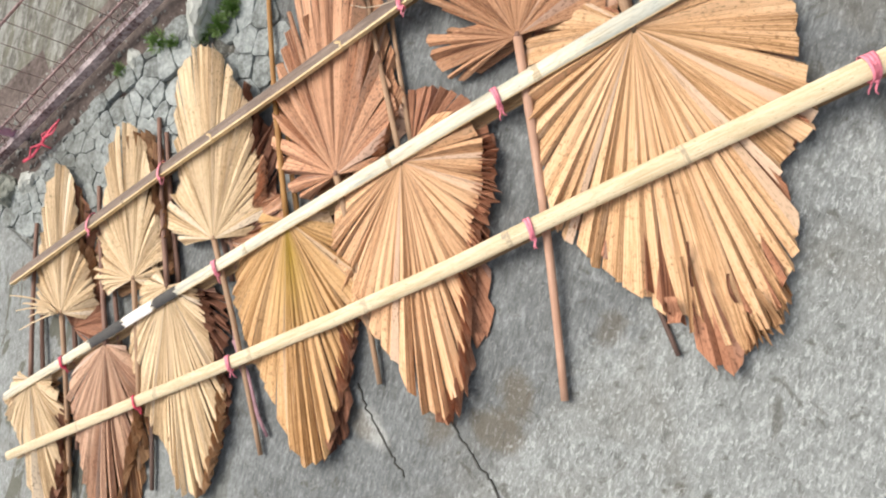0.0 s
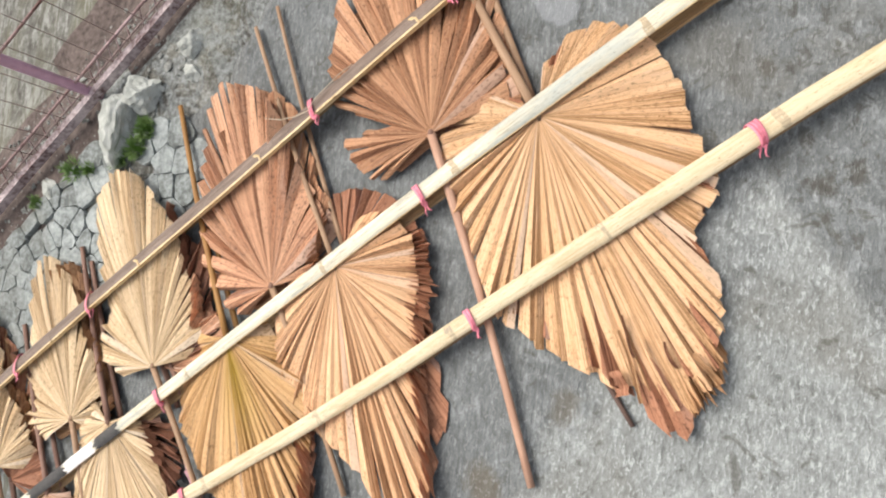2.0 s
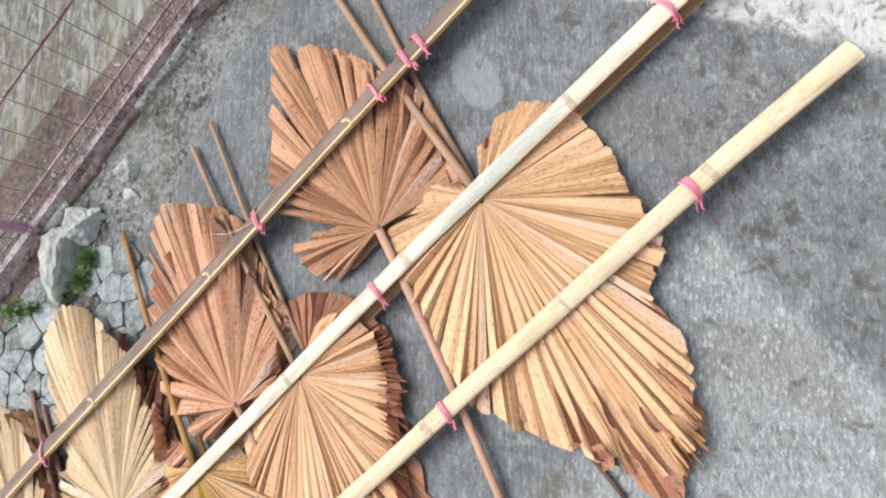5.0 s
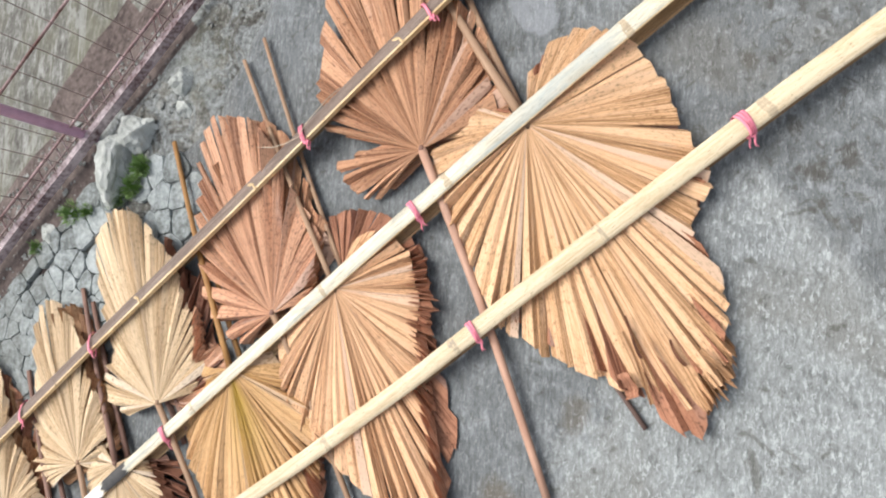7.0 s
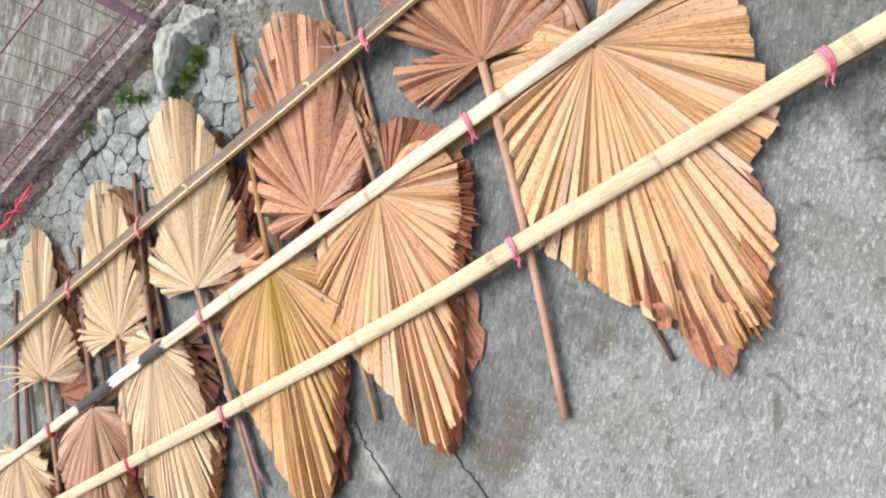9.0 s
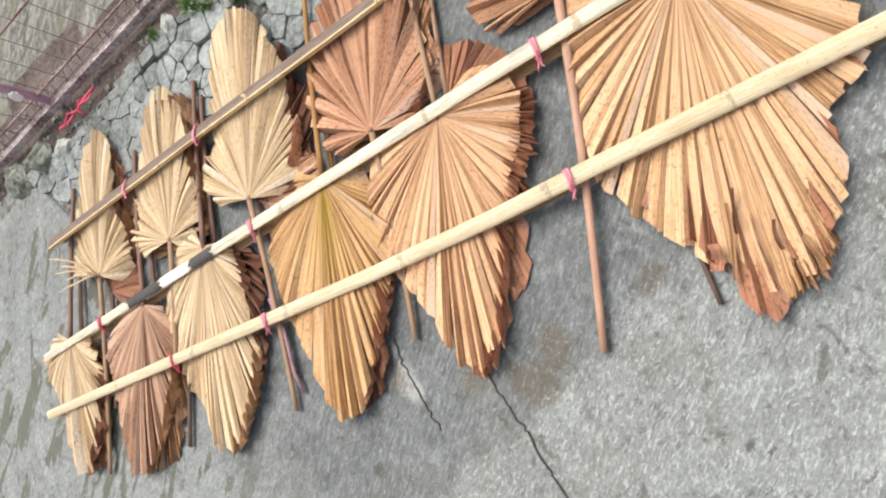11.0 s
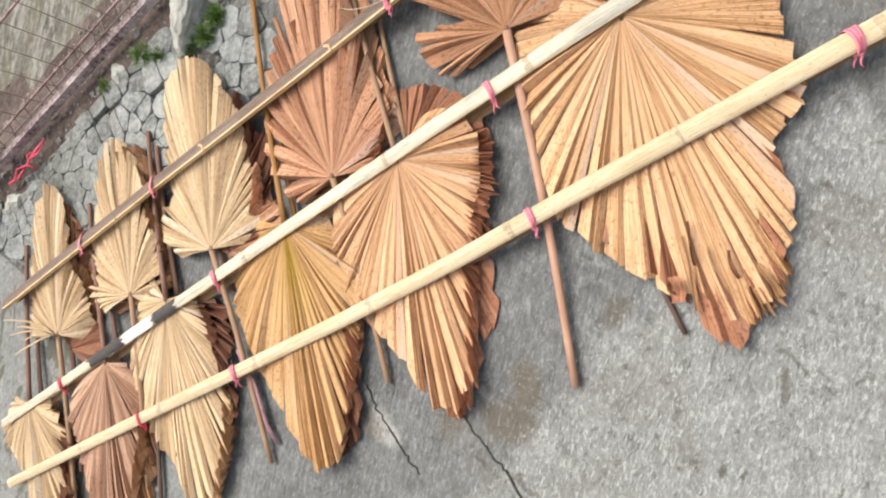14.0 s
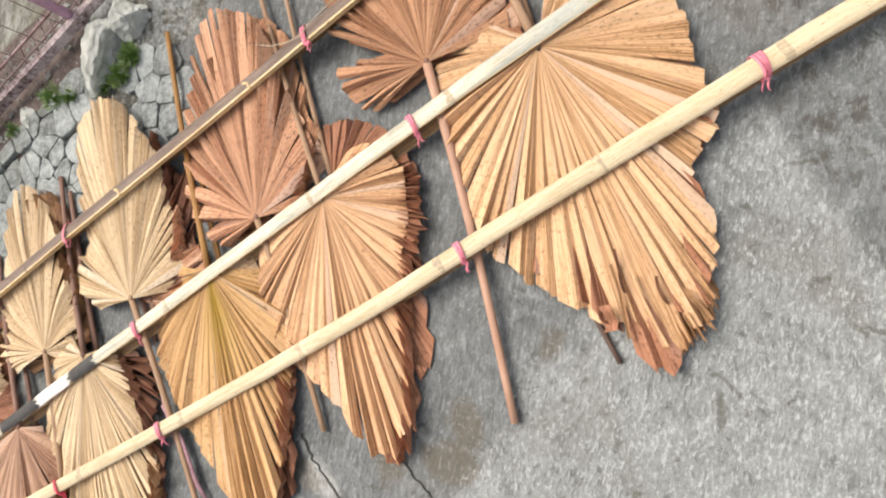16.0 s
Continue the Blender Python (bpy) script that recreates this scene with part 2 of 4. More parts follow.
def concrete_material():
    """Old yard concrete: a pale flaky screed, darker broomed and damp parts, a plaster patch and strip, stains."""
    n = Nodes("yard_concrete", 0.85)
    p = n.coords("Object")
    big = n.noise(p, 2.2, 5, 0.62, 0.6)
    mid = n.noise(p, 7.0, 6, 0.7, 1.0)
    fine = n.noise(p, 130.0, 4, 0.7)
    flake = n.noise(n.coords("Object", (0.42, 1.0, 1.0), radians(14)), 130.0, 5, 0.72, 0.6)
    broom = n.noise(n.coords("Object", (0.13, 1.0, 1.0), radians(5)), 85.0, 4, 0.68, 0.3)
    blotch = n.noise(p, 24.0, 6, 0.7, 0.6)
    sep = n.put("ShaderNodeSeparateXYZ")
    n.link(n.put("ShaderNodeTexCoord").outputs["Object"], sep.inputs[0])
    x, y = sep.outputs[0], sep.outputs[1]

    def across(a, b, lo, hi, rough):
        d = n.math("ADD", n.math("MULTIPLY", x, a), n.math("MULTIPLY", y, b))
        d = n.math("ADD", d, n.math("MULTIPLY", n.math("SUBTRACT", big, 0.5), rough))
        d = n.math("ADD", d, n.math("MULTIPLY", n.math("SUBTRACT", mid, 0.5), rough * 0.6))
        return n.grey(d, lo, hi)

    def stain(cx, cy, r, soft, rough, slim=1.0, turn=0.0):
        """1 inside an uneven oval."""
        c, k = math.cos(radians(turn)), math.sin(radians(turn))
        dx, dy = n.math("SUBTRACT", x, cx), n.math("SUBTRACT", y, cy)
        u = n.math("ADD", n.math("MULTIPLY", dx, c), n.math("MULTIPLY", dy, k))
        v = n.math("MULTIPLY", n.math("SUBTRACT", n.math("MULTIPLY", dy, c), n.math("MULTIPLY", dx, k)), 1 / slim)
        d = n.math("SQRT", n.math("ADD", n.math("MULTIPLY", u, u), n.math("MULTIPLY", v, v)))
        d = n.math("ADD", d, n.math("MULTIPLY", n.math("SUBTRACT", mid, 0.5), rough))
        d = n.math("ADD", d, n.math("MULTIPLY", n.math("SUBTRACT", flake, 0.5), rough * 0.5))
        return n.grey(d, r + soft, r - soft)

    grain = n.math("ADD", n.math("MULTIPLY", flake, 0.52), n.math("ADD", n.math("MULTIPLY", fine, 0.2), n.math("MULTIPLY", mid, 0.28)))
    pale = n.ramp(grain, (0.37, (0.145, 0.152, 0.146)), (0.46, (0.226, 0.240, 0.234)), (0.53, (0.286, 0.305, 0.299)), (0.62, (0.43, 0.457, 0.452)))
    swept = n.math("ADD", n.math("MULTIPLY", n.mix(across(0.35, -0.94, 0.22, 0.45, 0.5), broom, blotch), 0.34), n.math("ADD", n.math("MULTIPLY", flake, 0.30), n.math("MULTIPLY", mid, 0.36)))
    dark = n.ramp(swept, (0.37, (0.080, 0.084, 0.083)), (0.46, (0.130, 0.139, 0.140)), (0.53, (0.180, 0.194, 0.196)), (0.62, (0.29, 0.31, 0.312)))
    damp = n.math("MAXIMUM", across(0.495, 0.868, 0.045, 0.075, 0.36), across(0.644, -0.765, 0.385, 0.415, 0.05))
    damp = n.math("MULTIPLY", damp, across(-0.567, 0.824, -1.5, -1.2, 0.4))
    far = across(-0.736, 0.677, 1.40, 1.85, 0.4)
    col = n.mix(n.math("MULTIPLY", damp, n.grey(far, 0, 1, 0.92, 0.06)), pale, dark)
    # plaster strip and smooth plaster patch
    col = n.mix(n.math("MULTIPLY", n.math("MULTIPLY", across(0.92, -0.39, 0.925, 0.945, 0.07), across(-0.92, 0.39, -1.16, -1.12, 0.10)), n.grey(mid, 0.35, 0.5, 0.3, 0.95)), col, (0.56, 0.56, 0.54))
    col = n.mix(n.math("MULTIPLY", stain(0.86, 0.365, 0.098, 0.006, 0.08, 0.55, 28), n.grey(fine, 0.3, 0.6, 0.95, 0.7)), col, (0.275, 0.292, 0.305))
    col = n.mix(n.math("MULTIPLY", stain(-0.665, 0.74, 0.055, 0.015, 0.16, 0.6, 55), n.grey(flake, 0.42, 0.58, 0.35, 0.95)), col, (0.47, 0.48, 0.46))
    # uneven darker oval by the large golden leaf's rim
    col = n.mix(n.math("MULTIPLY", stain(0.25, -0.10, 0.12, 0.05, 0.12, 0.7, 60), 0.5), col, dark)
    # brown damp edges, dark blotches, small drops
    for cx, cy, r, slim, turn, much in ((-0.43, 0.375, 0.06, 0.7, 20, 0.65), (-0.53, 0.395, 0.075, 0.6, 80, 0.65), (-0.57, 0.55, 0.06, 0.8, 0, 0.6), (-0.19, 0.20, 0.04, 0.8, 0, 0.5), (-0.66, 0.80, 0.06, 0.5, 60, 0.5)):
        col = n.mix(n.math("MULTIPLY", stain(cx, cy, r, 0.02, 0.12, slim, turn), much), col, (0.135, 0.112, 0.078))
    for cx, cy, r, slim, turn in ((0.39, -0.29, 0.035, 0.6, 60), (0.425, -0.35, 0.03, 0.7, 0), (0.84, -0.278, 0.024, 0.6, 10), (0.66, -0.15, 0.03, 0.5, 35), (0.50, -0.245, 0.022, 0.6, 0)):
        col = n.mix(n.math("MULTIPLY", stain(cx, cy, r, 0.012, 0.10, slim, turn), 0.75), col, (0.072, 0.066, 0.054))
    for cx, cy, r in ((-0.628, 0.481, 0.008), (-0.487, -0.043, 0.014), (-0.483, -0.102, 0.012), (-0.471, -0.145, 0.011), (-0.505, -0.015, 0.007), (-0.945, 0.761, 0.022)):
        col = n.mix(n.math("MULTIPLY", stain(cx, cy, r, 0.003, 0.02, 0.8), 0.7), col, (0.085, 0.08, 0.062))
    col = n.mix(n.grey(big, 0.54, 0.66, 0.0, 0.45), col, (0.15, 0.143, 0.12))
    # pits and pale cement flecks
    pit = n.noise(n.coords("Object", (0.6, 1.0, 1.0), radians(-30)), 34.0, 5, 0.7, 0.5)
    rough_part = n.grey(n.noise(p, 4.0, 4, 0.6, 0.8), 0.40, 0.60, 0.3, 1.0)
    col = n.mix(n.math("MULTIPLY", rough_part, n.grey(pit, 0.57, 0.62, 0.0, 0.62)), col, (0.10, 0.104, 0.096))
    fleck = n.noise(n.coords("Object", (0.45, 1.0, 1.0), radians(24)), 125.0, 5, 0.74, 0.5)
    col = n.mix(n.math("MULTIPLY", n.grey(damp, 0, 1, 0.9, 0.35), n.grey(fleck, 0.55, 0.60, 0.0, 0.7)), col, (0.52, 0.55, 0.545))
    right = n.math("MULTIPLY", across(0.35, -0.94, 0.22, 0.40, 0.3), damp)
    mould = n.noise(n.coords("Object", (0.7, 1.0, 1.0), radians(40)), 30.0, 7, 0.7, 0.5)
    col = n.mix(n.math("MULTIPLY", right, n.grey(mould, 0.55, 0.60, 0.0, 0.6)), col, (0.075, 0.072, 0.062))
    puddle = n.noise(n.coords("Object", (2.2, 9.0, 1.0), radians(-31)), 1.4, 5, 0.65, 0.6)
    col = n.mix(n.math("MULTIPLY", far, n.grey(puddle, 0.555, 0.575, 0.0, 0.8)), col, (0.115, 0.115, 0.085))
    spot = n.noise(p, 13.0, 5, 0.66, 0.9)
    col = n.mix(n.grey(spot, 0.60, 0.66, 0.0, 0.6), col, (0.08, 0.076, 0.06))
    n.bump(n.math("ADD", n.math("SUBTRACT", fleck, pit), n.math("ADD", flake, n.math("MULTIPLY", broom, 0.8))), 0.8, 0.005)
    return n.done(col, n.grey(big, 0.5, 0.7, 0.88, 0.62))


def mortar_material():
    n = Nodes("cracked_mortar", 0.88)
    p = n.coords("Object")
    a, b, c = n.noise(p, 60, 6, 0.75), n.noise(p, 9, 6, 0.7, 0.8), n.noise(p, 3.0, 5, 0.65, 0.5)
    rnd = n.put("ShaderNodeObjectInfo").outputs["Random"]
    mix = n.math("ADD", n.math("ADD", n.math("MULTIPLY", a, 0.5), n.math("MULTIPLY", b, 0.42)), n.math("MULTIPLY", rnd, 0.08))
    col = n.ramp(mix, (0.40, (0.14, 0.152, 0.145)), (0.50, (0.30, 0.33, 0.322)), (0.62, (0.48, 0.515, 0.505)))
    col = n.mix(n.grey(c, 0.50, 0.66, 0.0, 0.55), col, (0.15, 0.15, 0.125))
    n.bump(n.math("ADD", a, b), 0.9, 0.008)
    return n.done(col)


def soil_material():
    n = Nodes("damp_soil", 0.95)
    p = n.coords("Object")
    a, b, c = n.noise(p, 60, 6, 0.72), n.noise(p, 5, 5, 0.6), n.noise(p, 1.6, 4, 0.6)
    col = n.ramp(n.math("ADD", n.math("MULTIPLY", a, 0.55), n.math("MULTIPLY", b, 0.45)), (0.40, (0.06, 0.056, 0.048)), (0.50, (0.165, 0.162, 0.142)), (0.62, (0.38, 0.385, 0.355)))
    flat = n.noise(p, 8, 6, 0.72, 1.0)
    col = n.mix(n.grey(flat, 0.44, 0.50, 0.0, 0.8), col, n.ramp(a, (0.40, (0.15, 0.16, 0.155)), (0.60, (0.34, 0.365, 0.36))))
    col = n.mix(n.grey(c, 0.54, 0.68, 0.0, 0.4), col, (0.12, 0.125, 0.07))
    n.bump(a, 0.9, 0.012)
    return n.done(col)


def lane_material():
    """Mossy wet lane concrete."""
    n = Nodes("mossy_lane_concrete", 0.8)
    p = n.coords("Object")
    along = n.coords("Object", (1.0, 4.0, 1), radians(42.6))
    a, b = n.noise(p, 45, 6, 0.7), n.noise(along, 1.5, 5, 0.65, 0.6)
    c = n.noise(n.coords("Object", (6, 22, 1), radians(42.6)), 2.2, 5, 0.65, 0.5)
    col = n.ramp(n.math("ADD", n.math("MULTIPLY", a, 0.35), n.math("MULTIPLY", c, 0.65)), (0.38, (0.06, 0.057, 0.047)), (0.50, (0.128, 0.126, 0.11)), (0.62, (0.28, 0.285, 0.265)))
    col = n.mix(n.grey(b, 0.44, 0.60, 0.0, 0.7), col, (0.125, 0.12, 0.08))
    wet = n.noise(n.coords("Object", (1.2, 5.0, 1), radians(42.6)), 2.6, 6, 0.7, 0.8)
    col = n.mix(n.grey(wet, 0.53, 0.58, 0.0, 0.5), col, (0.30, 0.31, 0.285))
    n.bump(a, 0.6, 0.006)
    return n.done(col)


M_YARD, M_MORTAR, M_SOIL, M_LANE = concrete_material(), mortar_material(), soil_material(), lane_material()
M_BANK = plain("dark_wet_earth", (0.145, 0.115, 0.102), 0.95, 0.3, 45, 0.9, second=(0.042, 0.030, 0.027))
M_CRACK = plain("crack_shade", (0.11, 0.108, 0.10), 0.95, 0.3, 60)


# ---- mesh helpers ----
def mesh_of(name, verts, faces, mats, uvs=None, slots=None, smooth=False):
    me = bpy.data.meshes.new(name)
    me.from_pydata(verts, [], faces)
    for m in mats if isinstance(mats, (list, tuple)) else [mats]:
        me.materials.append(m)
    if uvs:
        lay = me.uv_layers.new(name="UVMap")
        flat = [uvs[v] for p in me.polygons for v in p.vertices]
        lay.data.foreach_set("uv", [c for uv in flat for c in uv])
    if slots:
        me.polygons.foreach_set("material_index", slots)
    if smooth:
        me.polygons.foreach_set("use_smooth", [True] * len(me.polygons))
    me.update()
    return me


def part(name, me, parent, label=""):
    ob = new(name, me)
    ob.parent = parent
    return tagged(ob, label=label)


def thing(name, x, y, z, label, category, group=""):
    ob = new(name)
    ob.location = (x, y, z)
    ob.empty_display_size = 0.05
    return tagged(ob, label, category, group)


def tube(path, radii, sides=10, squash=1.0, closed=True):
    """Vertices, faces and uvs of a tube along a list of points, with a radius for each."""
    verts, faces, uvs, run = [], [], [], 0.0
    up = Vector((0, 0, 1))
    for i, (p, r) in enumerate(zip(path, radii)):
        p = Vector(p)
        d = (Vector(path[min(i + 1, len(path) - 1)]) - Vector(path[max(i - 1, 0)])).normalized()
        ref = up if abs(d.z) < 0.9 else Vector((1, 0, 0))
        side = d.cross(ref).normalized()
        top = side.cross(d).normalized()
        if i:
            run += (p - Vector(path[i - 1])).length
        for k in range(sides):
            a = 2 * math.pi * k / sides
            verts.append(tuple(p + side * math.cos(a) * r + top * math.sin(a) * r * squash))
            uvs.append((k / sides, run))
    for i in range(len(path) - 1):
        for k in range(sides):
            a, b = i * sides + k, i * sides + (k + 1) % sides
            faces.append((a, b, b + sides, a + sides))
    if closed:
        faces.append(tuple(range(sides - 1, -1, -1)))
        faces.append(tuple((len(path) - 1) * sides + k for k in range(sides)))
    return verts, faces, uvs


# ---- setting ----
FENCE_C, FENCE_U = Vector((0.368, 2.054)), Vector((0.736, -0.677))
FENCE_N = Vector((0.677, 0.736))


def by_fence(s, d, z=0.0):
    """A place s along the fence and d beyond it."""
    p = FENCE_C + FENCE_U * s + FENCE_N * d
    return (p.x, p.y, z)


def build_ground():
    """Soil and lane as one sheet to the horizon: level under the yard, falling behind the fence."""
    ds = [-400, -60, -8, -2.0, -1.0, -0.7, -0.55, -0.45, -0.35, -0.28, -0.2, -0.12, -0.05, 0.02, 0.08, 0.14, 0.2, 0.27, 0.34, 0.45, 0.6, 0.9, 1.4, 2.2, 4, 10, 60, 400]
    ss = [-400, -60, -10, -4] + [-2.5 + 0.08 * k for k in range(66)] + [4, 10, 60, 400]
    verts, faces, slots = [], [], []
    for d in ds:
        for s in ss:
            if d < -1.2:
                z = -0.12
            elif d < -0.6:
                z = -0.05
            else:
                z = -0.012 if d < 0 else -0.012 - 0.13 * min(1, d / 0.36)
            near = abs(s) < 3.5 and -1.1 < d < 3
            if near:
                z += 0.010 * noise.noise((s * 9, d * 9, 3)) + 0.007 * noise.noise((s * 23, d * 23, 7))
            verts.append(by_fence(s, d + (0.03 * noise.noise((s * 5, d * 4, 1)) if near else 0), z))
    w = len(ss)
    for i in range(len(ds) - 1):
        for k in range(w - 1):
            faces.append((i * w + k, i * w + k + 1, (i + 1) * w + k + 1, (i + 1) * w + k))
            slots.append(1 if ds[i] >= 0.33 + 0.06 * math.sin(ss[k] * 5) else (2 if ds[i] >= (-0.06 if ss[k] > 0.15 else -0.17) + 0.05 * math.sin(ss[k] * 9) else 0))
    ob = new("ground", mesh_of("ground", verts, faces, [M_SOIL, M_LANE, M_BANK], None, slots, True))
    tagged(ob, "damp soil falling to a mossy concrete lane behind the fence", "ground", kind="structure")


def yard_edge(s):
    """How far from the fence the sound concrete ends."""
    inner = -0.34 if s > 0.3 else (-0.545 if s < -0.05 else -0.545 + 0.205 * (s + 0.05) / 0.35)
    inner += 0.345 * min(1, max(0, (-0.85 - s) / 0.2))
    inner += 0.30 * min(0.4, max(0, s - 0.65))
    return inner + 0.035 * noise.noise((s * 4, 0, 5)) + 0.02 * noise.noise((s * 13, 2, 5))


def build_yard():
    """The concrete yard: a slab with a broken edge towards the fence, gently uneven."""
    ss = [-60, -12, -5, -3] + [-2.6 + 0.05 * k for k in range(105)] + [4, 6, 14, 60]
    ts = [0, 0.004, 0.02, 0.05, 0.1, 0.18, 0.3, 0.45, 0.6, 0.8, 1.0, 1.3, 1.7, 2.2, 3.0, 5.0, 12, 60]
    verts, faces = [], []
    for t in ts:
        for s in ss:
            z = 0.0 if t > 0.004 else (-0.06 if t == 0 else -0.006)
            if abs(s) < 3 and 0.004 < t < 3:
                z += 0.004 * noise.noise((s * 2.2, t * 2.2, 9)) + 0.002 * noise.noise((s * 8, t * 8, 4)) - 0.003
            verts.append(by_fence(s, yard_edge(s) - t, z))
    w = len(ss)
    for i in range(len(ts) - 1):
        for k in range(w - 1):
            faces.append((i * w + k, (i + 1) * w + k, (i + 1) * w + k + 1, i * w + k + 1))
    ob = new("concrete_yard", mesh_of("concrete_yard", verts, faces, M_YARD, None, None, True))
    tagged(ob, "worn grey broom-finished concrete yard with damp stains", "concrete floor", kind="structure")


build_ground()
build_yard()


# ---- palm leaves ----
def radius_at(profile, a):
    for (a0, r0), (a1, r1) in zip(profile, profile[1:]):
        if a0 <= a <= a1:
            return r0 + (r1 - r0) * (a - a0) / max(1e-6, a1 - a0)
    return profile[-1][1]


def blade(profile, pleats, rng, rise=0.05, fall=0.022, tip=0.012, fold=1.0, ragged=0.05, crumple=1.0, flare=0.0, parted=0.09):
    """A pleated fan: every pleat is two sloping strips from the hub to their own torn ends."""
    verts, faces, uvs = [], [], []
    a0, a1 = profile[0][0], profile[-1][0]
    # pleats crowd where the blade is long, so that they are about equally wide at the rim
    fine = [a0 + (a1 - a0) * k / 400 for k in range(401)]
    mass = [0.0]
    for a in fine[1:]:
        mass.append(mass[-1] + radius_at(profile, a) ** 0.95)
    drift = rng.uniform(0, 50)
    sizes = [math.exp(0.7 * noise.noise((k * 0.3, drift, 0)) + rng.uniform(-0.4, 0.4)) for k in range(pleats)]
    edges, run = [a0], 0.0
    for one in sizes:
        run += one * mass[-1] / sum(sizes)
        edges.append(float(np.interp(run, mass, fine)))
    wave, wave2 = rng.uniform(0, 6), rng.uniform(0, 6)
    stations = (0.02, 0.10, 0.22, 0.36, 0.5, 0.62, 0.74, 0.84, 0.93, 1.0)
    valley = [rng.uniform(-0.7, 0.7) for _ in range(pleats + 1)]
    deep = [rng.uniform(0.25, 0.7) if rng.random() < 0.72 else rng.uniform(1.0, 1.7) for _ in range(pleats)]
    step, left_in_step, lift = 0.0, 0, 0.0
    lean = rng.choice((0.75, 0.85, 0.25))
    for i in range(pleats):
        left, right = edges[i], edges[i + 1]
        if left_in_step == 0:
            step, left_in_step = rng.uniform(-ragged, ragged * 0.5), rng.choice((2, 3, 4, 5, 7))
            lift = rng.uniform(-0.006, 0.009) * crumple
        left_in_step -= 1
        long = radius_at(profile, (left + right) / 2) * (1 + step + rng.uniform(-0.012, 0.012))
        curl = rng.uniform(-0.010, 0.008) * crumple
        twist = rng.uniform(-0.16, 0.16) * (right - left) * crumple
        crest = left + (right - left) * (rng.uniform(0.58, 0.82) if rng.random() < lean else rng.uniform(0.2, 0.45))
        flip = flare * rng.uniform(-0.2, 1.0) if flare else 0.0
        gap = rng.uniform(0.10, 0.4 if parted < 0.3 else 0.6) if rng.random() < parted else 0.0
        tear = rng.uniform(0.45 if parted > 0.3 else 0.55, 0.85)
        bulge = rng.uniform(-0.3, 1.2)
        for half in (0, 1):
            base = len(verts)
            end = 1 + rng.uniform(-0.011, 0.011)
            lo, hi = (left, crest) if half == 0 else (crest, right)
            vee, top = (valley[i], 1.0) if half == 0 else (1.0, valley[i + 1])
            for s in stations:
                for q in (0.0, 0.5, 1.0):
                    a = lo + (hi - lo) * q
                    if half == 1 and q == 1.0 or half == 0 and q == 0.0:
                        a += (crest - a) * gap * max(0.0, s - tear) / (1 - tear)
                    a = radians(a + twist * max(0, s - 0.5) * 2)
                    ridge = q if half == 0 else 1 - q
                    own = radius_at(profile, min(a1, max(a0, math.degrees(a)))) * (1 + step)
                    r = (0.3 * long + 0.7 * own) * s * (1 + (end - 1) * s + 0.012 * (ridge - 0.5) * s)
                    wide = radians(right - left) * r
                    z = rise - fall * s + (tip - rise + fall) * max(0, s - 0.5) ** 2 / 0.25 * 0.85
                    sag = vee if half == 0 else top
                    amp = fold * deep[i] * min(0.013, 0.36 * wide)
                    z += amp * (ridge - 0.5) + (1 - ridge) * sag * amp * 0.4
                    z += (0.035 * wide * (hi - lo) / (right - left) if q == 0.5 else 0.0) * bulge
                    z += 0.007 * s * math.sin(radians(left) * 2.5 + wave) + 0.004 * s * math.sin(radians(left) * 7 + wave2)
                    z += (curl * max(0, s - 0.6) / 0.4 + lift * max(0, s - 0.3)) * ridge + lift * 0.4 * max(0, s - 0.3)
                    z += flip * max(0, s - 0.8) / 0.2 * (0.35 + 0.65 * ridge)
                    verts.append((r * math.cos(a), r * math.sin(a), max(0.002 + 0.002 * ridge, z)))
                    uvs.append((i * 1.37 + half * 0.61 + q * 0.5, r))
            for k in range(len(stations) - 1):
                for j in (0, 1):
                    v = base + k * 3 + j
                    faces.append((v, v + 3, v + 4, v + 1))
    return verts, faces, uvs


def stalk(points, r0, r1, mat):
    """A tapering leaf stalk, flattened, with a slight bend."""
    n = 8
    a, b = Vector(points[0]), Vector(points[-1])
    side = Vector((-(b - a).y, (b - a).x, 0)) * points[1]
    path = [a.lerp(b, k / n) + side * math.sin(math.pi * k / n) for k in range(n + 1)]
    v, f, u = tube(path, [r0 + (r1 - r0) * k / n for k in range(n + 1)], 8, 0.7)
    return mesh_of("petiole", v, f, mat, u, None, True)


